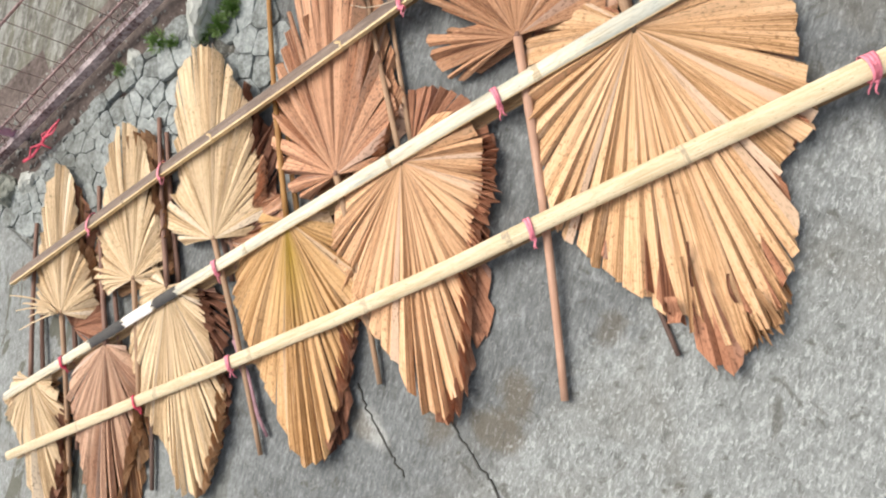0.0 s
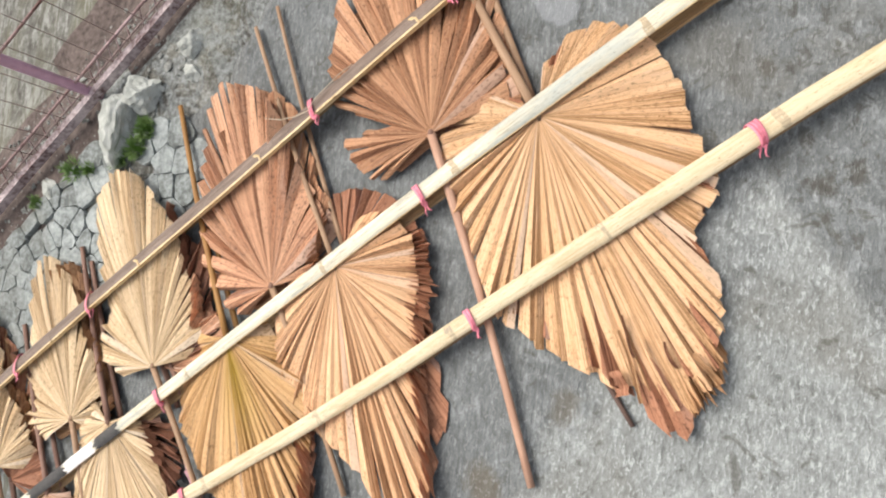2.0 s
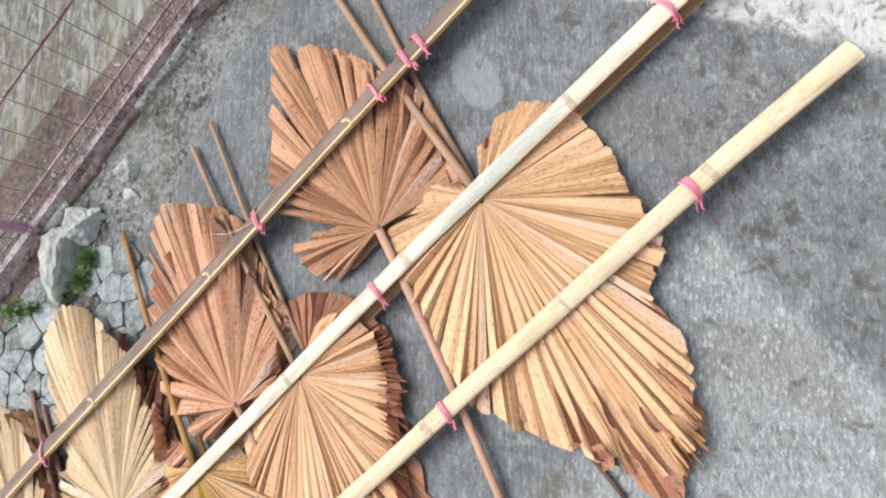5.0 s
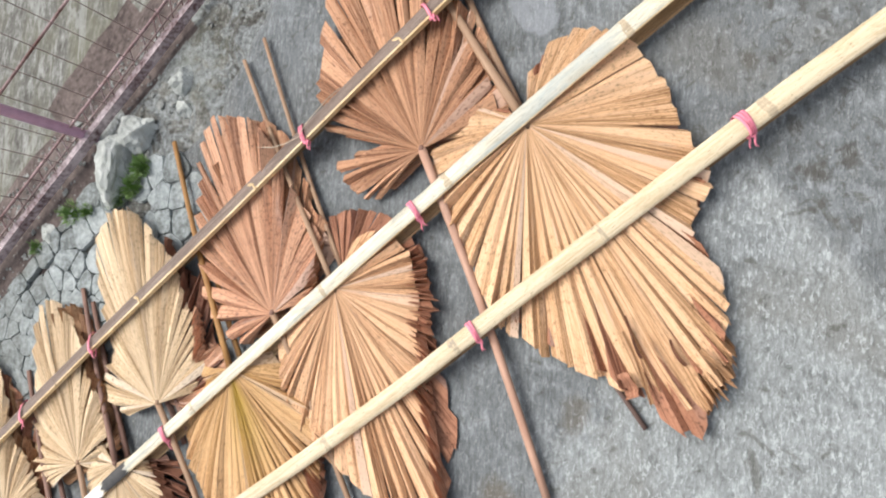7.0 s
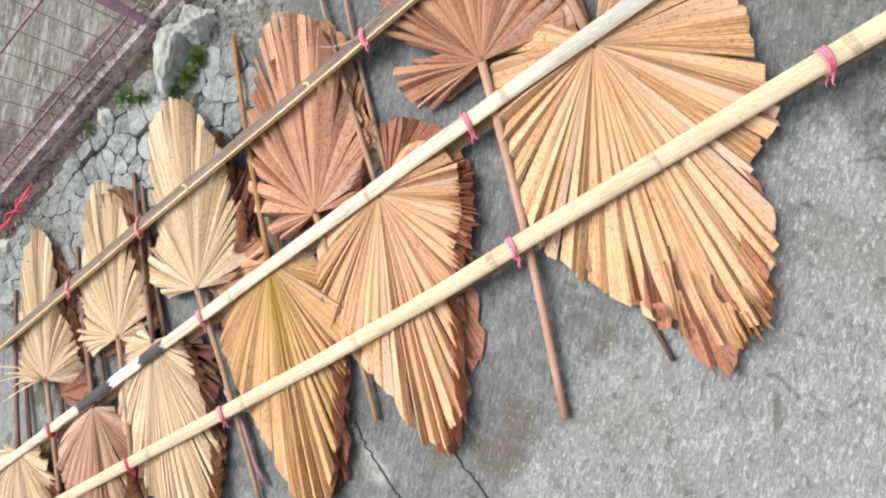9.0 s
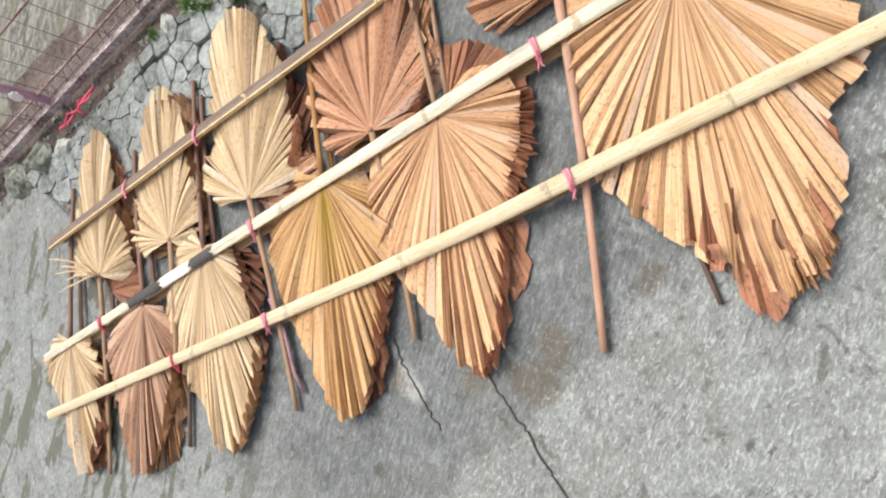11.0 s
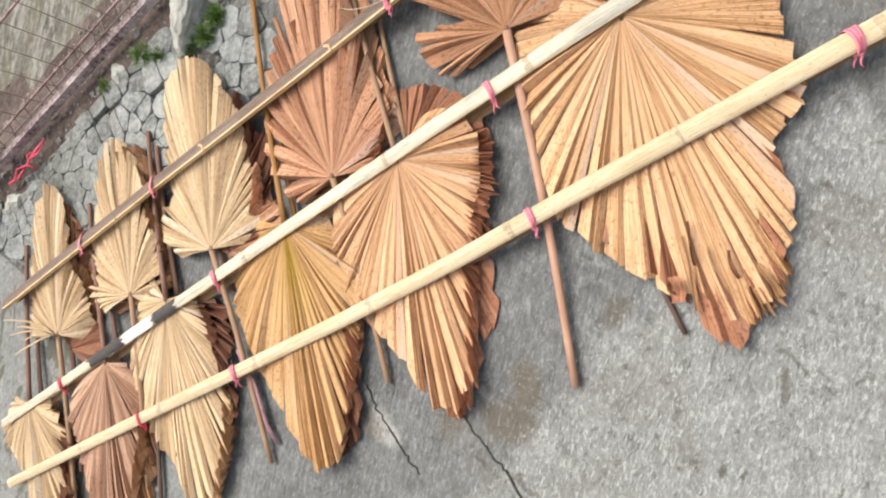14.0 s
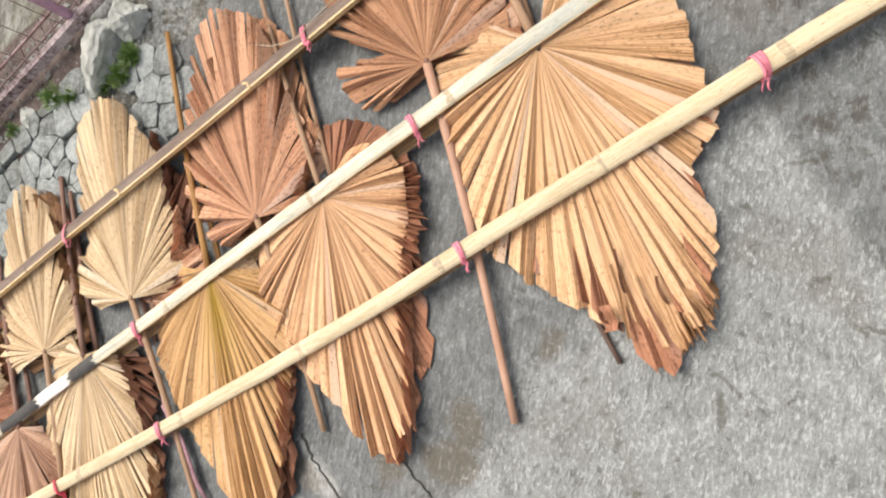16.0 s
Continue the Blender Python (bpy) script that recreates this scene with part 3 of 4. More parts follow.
def palm_leaf(hub, profile, mat, end, stalk_mat, label, seed, pleats=34, rise=0.052, under=False, bend=0.01, thick=0.0105, tip=0.027, start=0.0):
    """A dried fan leaf: pleated blade, hub knuckle and stalk."""
    rng = random.Random(seed)
    leaf = thing("palm_leaf", hub[0], hub[1], 0, label, "palm leaf", "dried palm leaves")
    pleats = round(pleats * (0.70 if mat in (M_RUST, M_ROSE) else 0.92))
    if under:
        v, f, u = blade(profile, pleats, rng, 0.020, 0.004, 0.008, 1.5, 0.05, 1.0, 0.020, 0.0)
    else:
        dark_leaf = mat in (M_RUST, M_ROSE)
        v, f, u = blade(profile, pleats, rng, rise, 0.010, tip, 1.35 if dark_leaf else 1.0, 0.026, 1.0, 0.0, 0.5 if dark_leaf else 0.22 if mat is M_CREAM else 0.09)
    b = part("blade", mesh_of("blade", v, f, mat, u), leaf)
    sol = b.modifiers.new("thickness", "SOLIDIFY")
    sol.thickness, sol.offset = 0.0011, -1
    rise = 0.02 if under else rise
    v, f, u = tube([(-0.012, 0, rise - 0.012), (0, 0, rise + 0.002), (0.010, 0.003, rise - 0.002), (0.018, 0.004, rise - 0.012)], [0.003, 0.008, 0.007, 0.003], 8, 0.5)
    # browner hub on rust and rose leaves imitates the shaded hole there
    part("hub", mesh_of("hub", v, f, M_STALK_BROWN if mat in (M_RUST, M_ROSE) else stalk_mat, u, None, True), b)
    e = (end[0] - hub[0], end[1] - hub[1])
    a = Vector((e[0] * start, e[1] * start, (0.016 if under else rise - 0.004) if not start else 0.008))
    part("petiole", stalk((a, bend, Vector((e[0], e[1], 0.012 if not start else 0.006))), thick, thick * 0.8, stalk_mat), leaf)
    return leaf


def turned(profile, by, scale=1.0):
    return [(a + by, r * scale) for a, r in profile]


U1 = [(-85, .09), (-60, .16), (-34, .18), (2, .24), (10, .39), (19, .53), (27, .565), (38, .45), (44, .34), (62, .26), (76, .215), (112, .15)]
U2 = [(-104, .08), (-60, .11), (-16, .2), (4, .28), (15, .48), (24, .57), (31, .58), (41, .45), (52, .32), (73, .27), (130, .15)]
U3 = [(-68, .11), (-46, .19), (-32, .22), (-11, .31), (3, .45), (12, .54), (19, .635), (28, .655), (36, .59), (44, .40), (58, .27), (86, .26), (112, .14)]
U4 = [(-66, .11), (-42, .17), (-32, .24), (-8, .33), (6, .46), (10, .55), (16, .62), (27, .67), (34, .61), (44, .46), (63, .33), (112, .18), (140, .12)]
U5 = [(-62, .22), (-31, .27), (-6, .41), (7, .47), (20, .595), (31, .675), (38, .58), (54, .43), (75, .32), (80, .30), (81, .12), (87, .11), (89, .26), (96, .27), (128, .21), (136, .17)]
L1 = [(95, .10), (128, .14), (141, .205), (170, .235), (184, .28), (193, .41), (198, .505), (209, .50), (215, .43), (225, .34), (233, .25), (256, .19), (276, .12), (300, .09)]
L2 = [(130, .15), (148, .26), (159, .3), (176, .40), (186, .52), (193, .605), (203, .556), (211, .42), (227, .29), (242, .19), (262, .11), (285, .07)]
L3 = [(60, .12), (100, .12), (140, .18), (157, .3), (173, .36), (188, .48), (196, .55), (202, .666), (208, .68), (214, .62), (222, .52), (232, .40), (238, .28), (245, .215), (258, .165), (273, .12), (300, .10)]
L4 = [(95, .11), (121, .14), (143, .26), (169, .38), (189, .51), (197, .635), (202, .724), (209, .69), (217, .54), (227, .42), (250, .29), (266, .2), (280, .16), (305, .12)]
L5 = [(105, .14), (125, .21), (140, .27), (150, .31), (179, .45), (195, .55), (202, .68), (207, .70), (213, .647), (217, .53), (224, .42), (235, .32), (246, .265), (279, .235), (297, .237), (331, .2), (345, .13)]
L6 = [(50, .06), (57, .085), (66, .16), (77, .237), (108, .266), (135, .287), (157, .36), (169, .45), (176, .51), (186, .573), (191, .605), (198, .65), (203, .695), (206, .69), (210, .73), (213, .785), (220, .745), (223, .70), (228, .635), (233, .58), (234.5, .49), (239, .462), (248, .455), (254, .435), (262, .385), (273, .345), (287, .336), (317, .30), (341, .266), (353, .19), (365, .13)]

# under leaves first, each a little turned and dropped against the one on top
palm_leaf((-0.80, 2.00), [(-110, .14), (-60, .17), (-40, .18), (-6, .295), (10, .42), (22, .555), (35, .40), (60, .2)], M_REDDISH, (-1.20, 1.84), M_STALK_BROWN, "brown dried fan leaf pressed under a cream leaf", 11, 30, 0.034, True)
palm_leaf((-0.545, 1.70), turned(U2, -6, 0.96), M_TAN, (-1.179, 1.455), M_STALK_GREY, "tan dried fan leaf pressed under a cream leaf", 12, 30, 0.034, True)
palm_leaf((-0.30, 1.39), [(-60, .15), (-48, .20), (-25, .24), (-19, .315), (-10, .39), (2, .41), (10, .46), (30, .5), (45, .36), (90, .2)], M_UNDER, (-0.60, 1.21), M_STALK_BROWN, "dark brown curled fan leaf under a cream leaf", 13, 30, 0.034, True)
palm_leaf((-0.306, 1.425), [(-98, .11), (-76, .17), (-54, .265), (-44, .265), (-28, .22), (0, .2), (30, .3)], M_ROSE, (-0.42, 1.35), M_STALK_BROWN, "small rose brown fan leaf under a tall cream leaf", 22, 22, 0.034, True)
palm_leaf((0.0, 1.02), turned(U4, -4, 0.94), M_RUST, (-0.30, 0.86), M_STALK_TAN, "rust brown fan leaf under a rose leaf", 14, 30, 0.034, True)
palm_leaf((0.47, 0.59), turned(U5, -3, 0.92), M_RUST, (-0.196, 0.042), M_STALK_GREY, "rust brown fan leaf under another rust leaf", 15, 32, 0.034, True, start=0.55, thick=0.0075)
palm_leaf((-1.05, 2.09), turned(L1, 5, 0.95), M_TAN, (-0.80, 2.20), M_STALK_BROWN, "brown ragged fan leaf under a cream leaf", 16, 30, 0.034, True)
palm_leaf((-0.79, 1.75), turned(L2, 5, 0.95), M_TAN, (-0.55, 1.88), M_STALK_BROWN, "tan ragged fan leaf under a rose brown leaf", 17, 30, 0.034, True)
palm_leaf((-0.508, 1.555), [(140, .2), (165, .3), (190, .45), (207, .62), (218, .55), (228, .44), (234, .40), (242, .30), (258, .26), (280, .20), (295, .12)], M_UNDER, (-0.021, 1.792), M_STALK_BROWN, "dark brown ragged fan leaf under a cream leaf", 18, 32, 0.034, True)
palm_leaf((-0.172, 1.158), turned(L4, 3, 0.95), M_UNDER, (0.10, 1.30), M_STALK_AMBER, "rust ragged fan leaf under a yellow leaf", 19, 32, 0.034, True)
palm_leaf((0.11, 0.845), [(110, .14), (150, .26), (190, .48), (203, .62), (211, .66), (219, .56), (232, .385), (246, .30), (262, .265), (290, .25), (320, .222), (345, .20), (365, .19), (392, .17)], M_REDDISH, (0.831, 1.196), M_STALK_TAN, "rust red ragged fan leaf under an orange leaf", 20, 36, 0.034, True, thick=0.008)
palm_leaf((0.513, 0.347), [(a, r * 0.95) for a, r in L6 if a < 203] + [(204, .72), (206, .77), (209, .85), (211, .87), (213, .84), (215, .74), (222, .68), (229, .54), (231.5, .56), (233.5, .545), (236, .45)] + [(a, r * 0.95) for a, r in L6 if a > 240], M_REDDISH, (1.30, 0.73), M_STALK_TAN, "rust brown fan leaf under a large golden leaf", 21, 40, 0.034, True)

FRAYED = palm_leaf((-0.754, 2.04), U1, M_CREAM, (-1.439, 1.792), M_STALK_TAN, "cream dried fan palm leaf with torn narrow tip", 31, 32)
LEAF_U2 = palm_leaf((-0.529, 1.732), U2, M_CREAM, (-1.143, 1.529), M_STALK_TAN, "cream dried fan palm leaf with rounded tip", 32, 32)
LEAF_U3 = palm_leaf((-0.306, 1.433), U3, M_CREAM, (-0.888, 1.075), M_STALK_TAN, "tall cream dried fan palm leaf", 133, 36)
LEAF_U4 = palm_leaf((-0.007, 1.049), U4, M_ROSE, (-0.536, 0.752), M_STALK_TAN, "rose brown dried fan palm leaf", 34, 36)
palm_leaf((0.456, 0.625), U5, M_RUST, (-0.389, 0.256), M_STALK_ROSE, "rust brown dried fan palm leaf with open pleats", 35, 38, thick=0.0125)
LEAF_L1 = palm_leaf((-1.033, 2.119), L1, M_CREAM, (-0.493, 2.348), M_STALK_BROWN, "small cream dried fan palm leaf", 36, 32)
LEAF_L2 = palm_leaf((-0.78, 1.785), L2, M_BLUSH, (-0.276, 2.058), M_STALK_BROWN, "rose brown dried fan palm leaf with narrow tip", 37, 32)
LEAF_L3 = palm_leaf((-0.506, 1.576), L3, M_CREAM, (0.02, 1.844), M_STALK_BROWN, "cream dried fan palm leaf with ragged edge", 38, 38)
LEAF_L4 = palm_leaf((-0.174, 1.179), L4, M_YELLOW, (0.514, 1.513), M_STALK_AMBER, "yellow brown fan leaf, greenish at the hub", 39, 36)
LEAF_L5 = palm_leaf((0.076, 0.854), L5, M_ORANGE, (0.767, 1.264), M_STALK_TAN, "orange dried fan palm leaf with ragged edge", 40, 40, thick=0.0088)
LEAF_L6 = palm_leaf((0.513, 0.347), L6, M_GOLD, (1.30, 0.855), M_STALK_TAN, "large golden dried fan palm leaf with torn tip", 41, 50, thick=0.0125)


def frill(inner, outer, mat, seed, folds=22, high=0.040):
    """The crumpled margin of an under leaf: a ribbon folded up and down along its rim, from inner to outer radii."""
    rng = random.Random(seed)
    a0, a1 = outer[0][0], outer[-1][0]
    verts, faces, uvs = [], [], []
    rows = (0.0, 0.35, 0.7, 1.0)
    for i in range(2 * folds + 1):
        a = a0 + (a1 - a0) * i / (2 * folds)
        a += rng.uniform(-0.3, 0.3) * (a1 - a0) / folds
        fade = min(1.0, 4 * min(i, 2 * folds - i) / (2 * folds))
        r0, r1 = radius_at(inner, a), radius_at(outer, a)
        reach = (1.0 if i % 2 else 0.8) * rng.uniform(0.82, 1.06) * fade + 1 - fade
        top = (high if i % 2 else 0.006) * rng.uniform(0.6, 1.15)
        for q in rows:
            r = r0 + (r1 - r0) * q * reach
            b = radians(a + rng.uniform(-1, 1) * 20 * (a1 - a0) / folds / 60 * q)
            z = 0.012 + (top * (0.4 + 0.8 * math.sin(1.9 * q)) - 0.004) * (0.35 + 0.65 * fade)
            verts.append((r * math.cos(b), r * math.sin(b), max(0.004, min(0.047, z))))
            uvs.append((i * 0.61, r))
    w = len(rows)
    for i in range(2 * folds):
        for k in range(w - 1):
            v = i * w + k
            faces.append((v, v + 1, v + w + 1, v + w))
    return mesh_of("curled_margin", verts, faces, mat, uvs)


def margin(leaf, profile, a0, a1, back, out, mat, seed, folds=22, high=0.040):
    """A crumpled margin along a stretch of a blade's rim."""
    steps = [a0 + (a1 - a0) * k / 12 for k in range(13)]
    inner = [(a, max(0.05, radius_at(profile, a) - back)) for a in steps]
    outer = [(a, radius_at(profile, a) + out * (0.25 + 0.75 * math.sin(math.pi * k / 12) ** 0.6)) for k, a in enumerate(steps)]
    ob = part("curled_margin", frill(inner, outer, mat, seed, folds, high), leaf, "crumpled brown leaf margin")
    sol = ob.modifiers.new("thickness", "SOLIDIFY")
    sol.thickness = 0.001


margin(FRAYED, U1, -40, 14, 0.05, 0.050, M_TAN, 401, 14)
margin(LEAF_U2, U2, -34, 14, 0.05, 0.044, M_TAN, 402, 15)
margin(LEAF_U3, U3, -44, -14, 0.05, 0.045, M_ROSE, 403, 9)
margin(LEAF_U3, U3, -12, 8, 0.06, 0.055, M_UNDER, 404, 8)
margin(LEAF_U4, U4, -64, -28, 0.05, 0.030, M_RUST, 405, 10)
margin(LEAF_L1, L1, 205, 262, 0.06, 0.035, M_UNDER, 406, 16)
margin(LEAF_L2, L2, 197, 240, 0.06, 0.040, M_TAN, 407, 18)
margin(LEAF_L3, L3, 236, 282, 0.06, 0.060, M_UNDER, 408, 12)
margin(LEAF_L3, L3, 206, 236, 0.06, 0.028, M_TAN, 409, 14)
margin(LEAF_L4, L4, 206, 234, 0.08, 0.034, M_REDDISH, 410, 16)
margin(LEAF_L5, L5, 205, 232, 0.08, 0.040, M_REDDISH, 411, 17)
margin(LEAF_L5, L5, 232, 300, 0.06, 0.055, M_REDDISH, 412, 24)
margin(LEAF_L6, L6, 213, 224, 0.08, 0.018, M_TAN, 413, 12)

# torn flaps near the tip of the large golden leaf
# the two narrow M_UNDER ribbons are painted shade of open slits, not flaps
for k, (a, r0, r1, wide, mat) in enumerate(((203.2, 0.635, 0.695, 0.034, M_REDDISH), (206.5, 0.55, 0.72, 0.010, M_TAN), (208.4, 0.52, 0.62, 0.005, M_UNDER), (214.8, 0.61, 0.675, 0.008, M_UNDER), (211.0, 0.58, 0.76, 0.012, M_GOLD), (219.0, 0.66, 0.745, 0.018, M_TAN))):
    verts, faces, uvs = [], [], []
    out, side = Vector((math.cos(radians(a)), math.sin(radians(a)), 0)), Vector((-math.sin(radians(a)), math.cos(radians(a)), 0))
    for i in range(9):
        q = i / 8
        z = 0.055 - 0.018 * q + 0.005 * math.sin(7 * q + k)
        half = wide * (0.62 + 0.3 * q + 0.35 * noise.noise((q * 5, k * 3.7, 0)))
        for w, up in ((-0.5, 0.002), (0.0, 0.0), (0.5, 0.006)):
            p = out * (r0 + (r1 - r0) * q) + side * (w * half + 0.006 * math.sin(3 * q + k))
            verts.append((p.x, p.y, z + up))
            uvs.append((w * 0.5 + k, q * (r1 - r0)))
    for i in range(8):
        for j in (0, 1):
            v = i * 3 + j
            faces.append((v, v + 3, v + 4, v + 1))
    flap = part("torn_flap", mesh_of("torn_flap", verts, faces, mat, uvs), LEAF_L6, "curled torn leaf strip, the thin dark ones painted slit shade")
    sol = flap.modifiers.new("thickness", "SOLIDIFY")
    sol.thickness = 0.001

for k in range(6):
    rs = random.Random(300 + k)
    a, far = radians(rs.uniform(78, 112)), rs.uniform(0.14, 0.27)
    pts = [(math.cos(a + 0.05 * q) * far * q / 5, math.sin(a + 0.05 * q) * far * q / 5, 0.055 + 0.012 * math.sin(q + k) + 0.008) for q in range(6)]
    v, f, u = tube(pts, [0.0035, 0.004, 0.004, 0.0035, 0.003, 0.0015], 6, 0.4)
    part("frayed_strip", mesh_of("frayed_strip", v, f, M_CREAM, u, None, True), FRAYED)


# ---- bamboo poles ----
def sideways(bend, x):
    """How far a pole has bent aside at x, from a few (x, offset) pairs."""
    return float(np.interp(x, [b[0] for b in bend], [b[1] for b in bend]))


def split_culm(length, r0, r1, arc, tilt, wall, nodes, mats, rng, up=True, flat=0.8, centre=0.0, pared=0, bend=((0, 0), (1, 0))):
    """A split bamboo half along +x: curved skin, inner face and pale cut edges; knuckles at the nodes."""
    xs = [-0.035] + [0.04 * k for k in range(int(length / 0.04) + 1)]
    xs = [x for x in xs if all(abs(x - nd) > 0.026 for nd in nodes)]
    for nd in nodes:
        xs += [nd + o for o in (-0.022, -0.014, -0.008, -0.004, 0.0, 0.004, 0.008, 0.014, 0.022)]
    xs = sorted(x for x in xs if x < length) + [length]
    m = 14
    verts, faces, uvs, slots = [], [], [], []
    for x in xs:
        r = r0 + (r1 - r0) * x / length
        near = min((x - nd for nd in nodes), key=abs, default=1)
        r *= 1 + 0.030 * math.exp(-((near / 0.005) ** 2)) - 0.028 * math.exp(-(((near - 0.009) / 0.004) ** 2))
        r *= 1 + 0.014 * noise.noise((x * 5, r0 * 50, 2))
        sway = sideways(bend, x)
        ring = []
        for q in range(m + 1):
            a = radians(90 + tilt + arc * (0.5 - q / m)) if up else radians(-90 + tilt + arc * (q / m - 0.5))
            ring.append(((math.cos(a) * r, math.sin(a) * r * flat), (math.cos(a) * (r - wall), math.sin(a) * (r - wall) * flat), q / m * 0.6))
        mid = radians(90 + tilt)
        cy, cz = math.cos(mid) * r * centre, math.sin(mid) * r * centre * flat
        ring = [((o[0] - cy, o[1] - cz), (i[0] - cy, i[1] - cz), k) for o, i, k in ring]
        order = [(o, k) for o, i, k in ring] + [(i, k) for o, i, k in ring]
        order += [(ring[0][0], 0.0), (ring[0][1], 0.1), (ring[-1][0], 0.6), (ring[-1][1], 0.7)]
        for (y, z), k in order:
            verts.append((x, y + sway, z))
            uvs.append((k, x))
    w, h = 2 * (m + 1) + 4, m + 1
    for i in range(len(xs) - 1):
        o = i * w
        for q in range(m):
            a = o + q
            faces.append((a, a + 1, a + 1 + w, a + w)), slots.append(1 if q < pared else 0)
            a = o + h + q
            faces.append((a, a + w, a + 1 + w, a + 1)), slots.append(1)
        e = o + 2 * h
        faces.append((e, e + w, e + w + 1, e + 1)), slots.append(1)
        faces.append((e + 2, e + 3, e + 3 + w, e + 2 + w)), slots.append(1)
    for o in (0, (len(xs) - 1) * w):
        for q in range(m):
            faces.append((o + q, o + h + q, o + h + q + 1, o + q + 1)), slots.append(1)
    return mesh_of("culm", verts, faces, mats, uvs, slots, True)


def pole_frame(far, near):
    """The pose of a pole whose +x runs from its far to its near end, and its length."""
    d = Vector((near[0] - far[0], near[1] - far[1], near[2] - far[2]))
    x = d.normalized()
    y = Vector((0, 0, 1)).cross(x).normalized()
    m = Matrix((x, y, x.cross(y))).transposed().to_4x4()
    m.translation = far
    return m, d.length


def raffia(at, r, turns, rng, mat, label, tails=2, high=0.5):
    """A raffia binding round the pole: flat bands, a knot and loose ends."""
    tie = new("raffia_tie")
    tagged(tie, label, "raffia tie", "raffia ties")
    tie.matrix_basis = at
    for k in range(turns):
        x0 = (k - (turns - 1) / 2) * 0.0065
        path = []
        for q in range(25):
            a = 2 * math.pi * q / 24
            path.append((x0 + 0.006 * math.sin(a + k * 0.4), math.cos(a) * (r + 0.002), math.sin(a) * (r + 0.003) * high))
        verts, faces = [], []
        for p in path:
            for dx in (-0.0045, 0.0045):
                verts.append((p[0] + dx, p[1], p[2]))
            for dx in (0.0045, -0.0045):
                verts.append((p[0] + dx, p[1] * 1.035, p[2] * 1.035))
        for q in range(24):
            for j in range(4):
                a, b = q * 4 + j, q * 4 + (j + 1) % 4
                faces.append((a, b, b + 4, a + 4))
        part("band", mesh_of("band", verts, faces, mat, None, None, True), tie)
    for k in range(tails):
        a = radians(-150 + rng.uniform(-15, 15)) if k % 2 == 0 else radians(rng.uniform(165, 200))
        p = Vector((rng.uniform(-0.01, 0.01), math.cos(a) * r, math.sin(a) * r * 0.3))
        d = Vector((rng.uniform(-0.4, 0.4), -1, rng.uniform(-0.1, 0.3))).normalized()
        path = [p + d * (0.007 * q) + Vector((0.004 * math.sin(q * 1.3 + k), 0, -0.004 * q)) for q in range(5)]
        v, f, u = tube([tuple(q) for q in path], [0.0025, 0.003, 0.0025, 0.002, 0.0012], 6, 0.5)
        part("loose_end", mesh_of("loose_end", v, f, mat, u, None, True), tie)
    v, f, u = tube([(-0.006, -r * 0.98, -0.004), (0.0, -r * 1.10, -0.004), (0.006, -r * 0.98, -0.002)], [0.004, 0.006, 0.004], 8)
    part("knot", mesh_of("knot", v, f, mat, u, None, True), tie)
    return tie


def knuckle(x, r, arc, tilt, flat, centre, mat, aside):
    """The raised scar round a bamboo node."""
    verts, faces, uvs = [], [], []
    m = 14
    mid = radians(90 + tilt)
    cy, cz = math.cos(mid) * r * centre, math.sin(mid) * r * centre * flat
    for dx, k in ((-0.010, 0.995), (-0.004, 1.012), (0.0, 1.036), (0.004, 1.012), (0.012, 0.99)):
        for q in range(m + 1):
            a = radians(90 + tilt + arc * (0.5 - q / m))
            verts.append((x + dx + 0.003 * noise.noise((q * 0.5, x * 9, dx * 300)), math.cos(a) * r * k - cy + aside, math.sin(a) * r * k * flat - cz))
            uvs.append((q / m * 0.6, x + dx))
    for i in range(4):
        for q in range(m):
            a = i * (m + 1) + q
            faces.append((a, a + 1, a + m + 2, a + m + 1))
    return mesh_of("node_ring", verts, faces, mat, uvs, None, True)


def bamboo_pole(far, near, r0, r1, skin, back, label, nodes, ties, seed, arc=175, tilt=0, wall=0.008, back_shift=-0.012, tie_label="pink raffia tie round split bamboo", flat=0.42, centre=0.0, node_mat=None, pared=0, bend=((0, 0), (1, 0)), low_size=0.84, low_drop=-0.03):
    rng = random.Random(seed)
    m, length = pole_frame(far, near)
    pole = new("bamboo_pole")
    tagged(pole, label, "bamboo pole", "bamboo poles")
    pole.matrix_basis = m
    upper = part("upper_half", split_culm(length, r0, r1, arc, tilt, wall, nodes, [skin, M_CUT], rng, True, flat, centre, pared, bend), pole)
    for nd in nodes:
        if nd < length and centre == 0:
            part("node_ring", knuckle(nd, r0 + (r1 - r0) * nd / length, arc, tilt, flat, centre, node_mat or M_NODE, sideways(bend, nd)), upper)
    low = part("lower_half", split_culm(length, r0 * low_size, r1 * low_size, 150, 0, 0.006, [n + 0.13 for n in nodes], [back, back], rng, False, 0.5, 0.0, 0, bend), pole, "brown split bamboo half below the leaves")
    low.location = (0, back_shift, low_drop)
    for x, turns, mat in ties:
        r = (r0 + (r1 - r0) * x / length) * (1.0 if centre == 0 else 0.49)
        raffia(m @ pose(x, sideways(bend, x), 0, 0 if centre == 0 else tilt, 0, 0), r * 1.05 + 0.001, turns, rng, mat, tie_label, 2, 0.5 if centre == 0 else 0.36)
    return pole, m, length


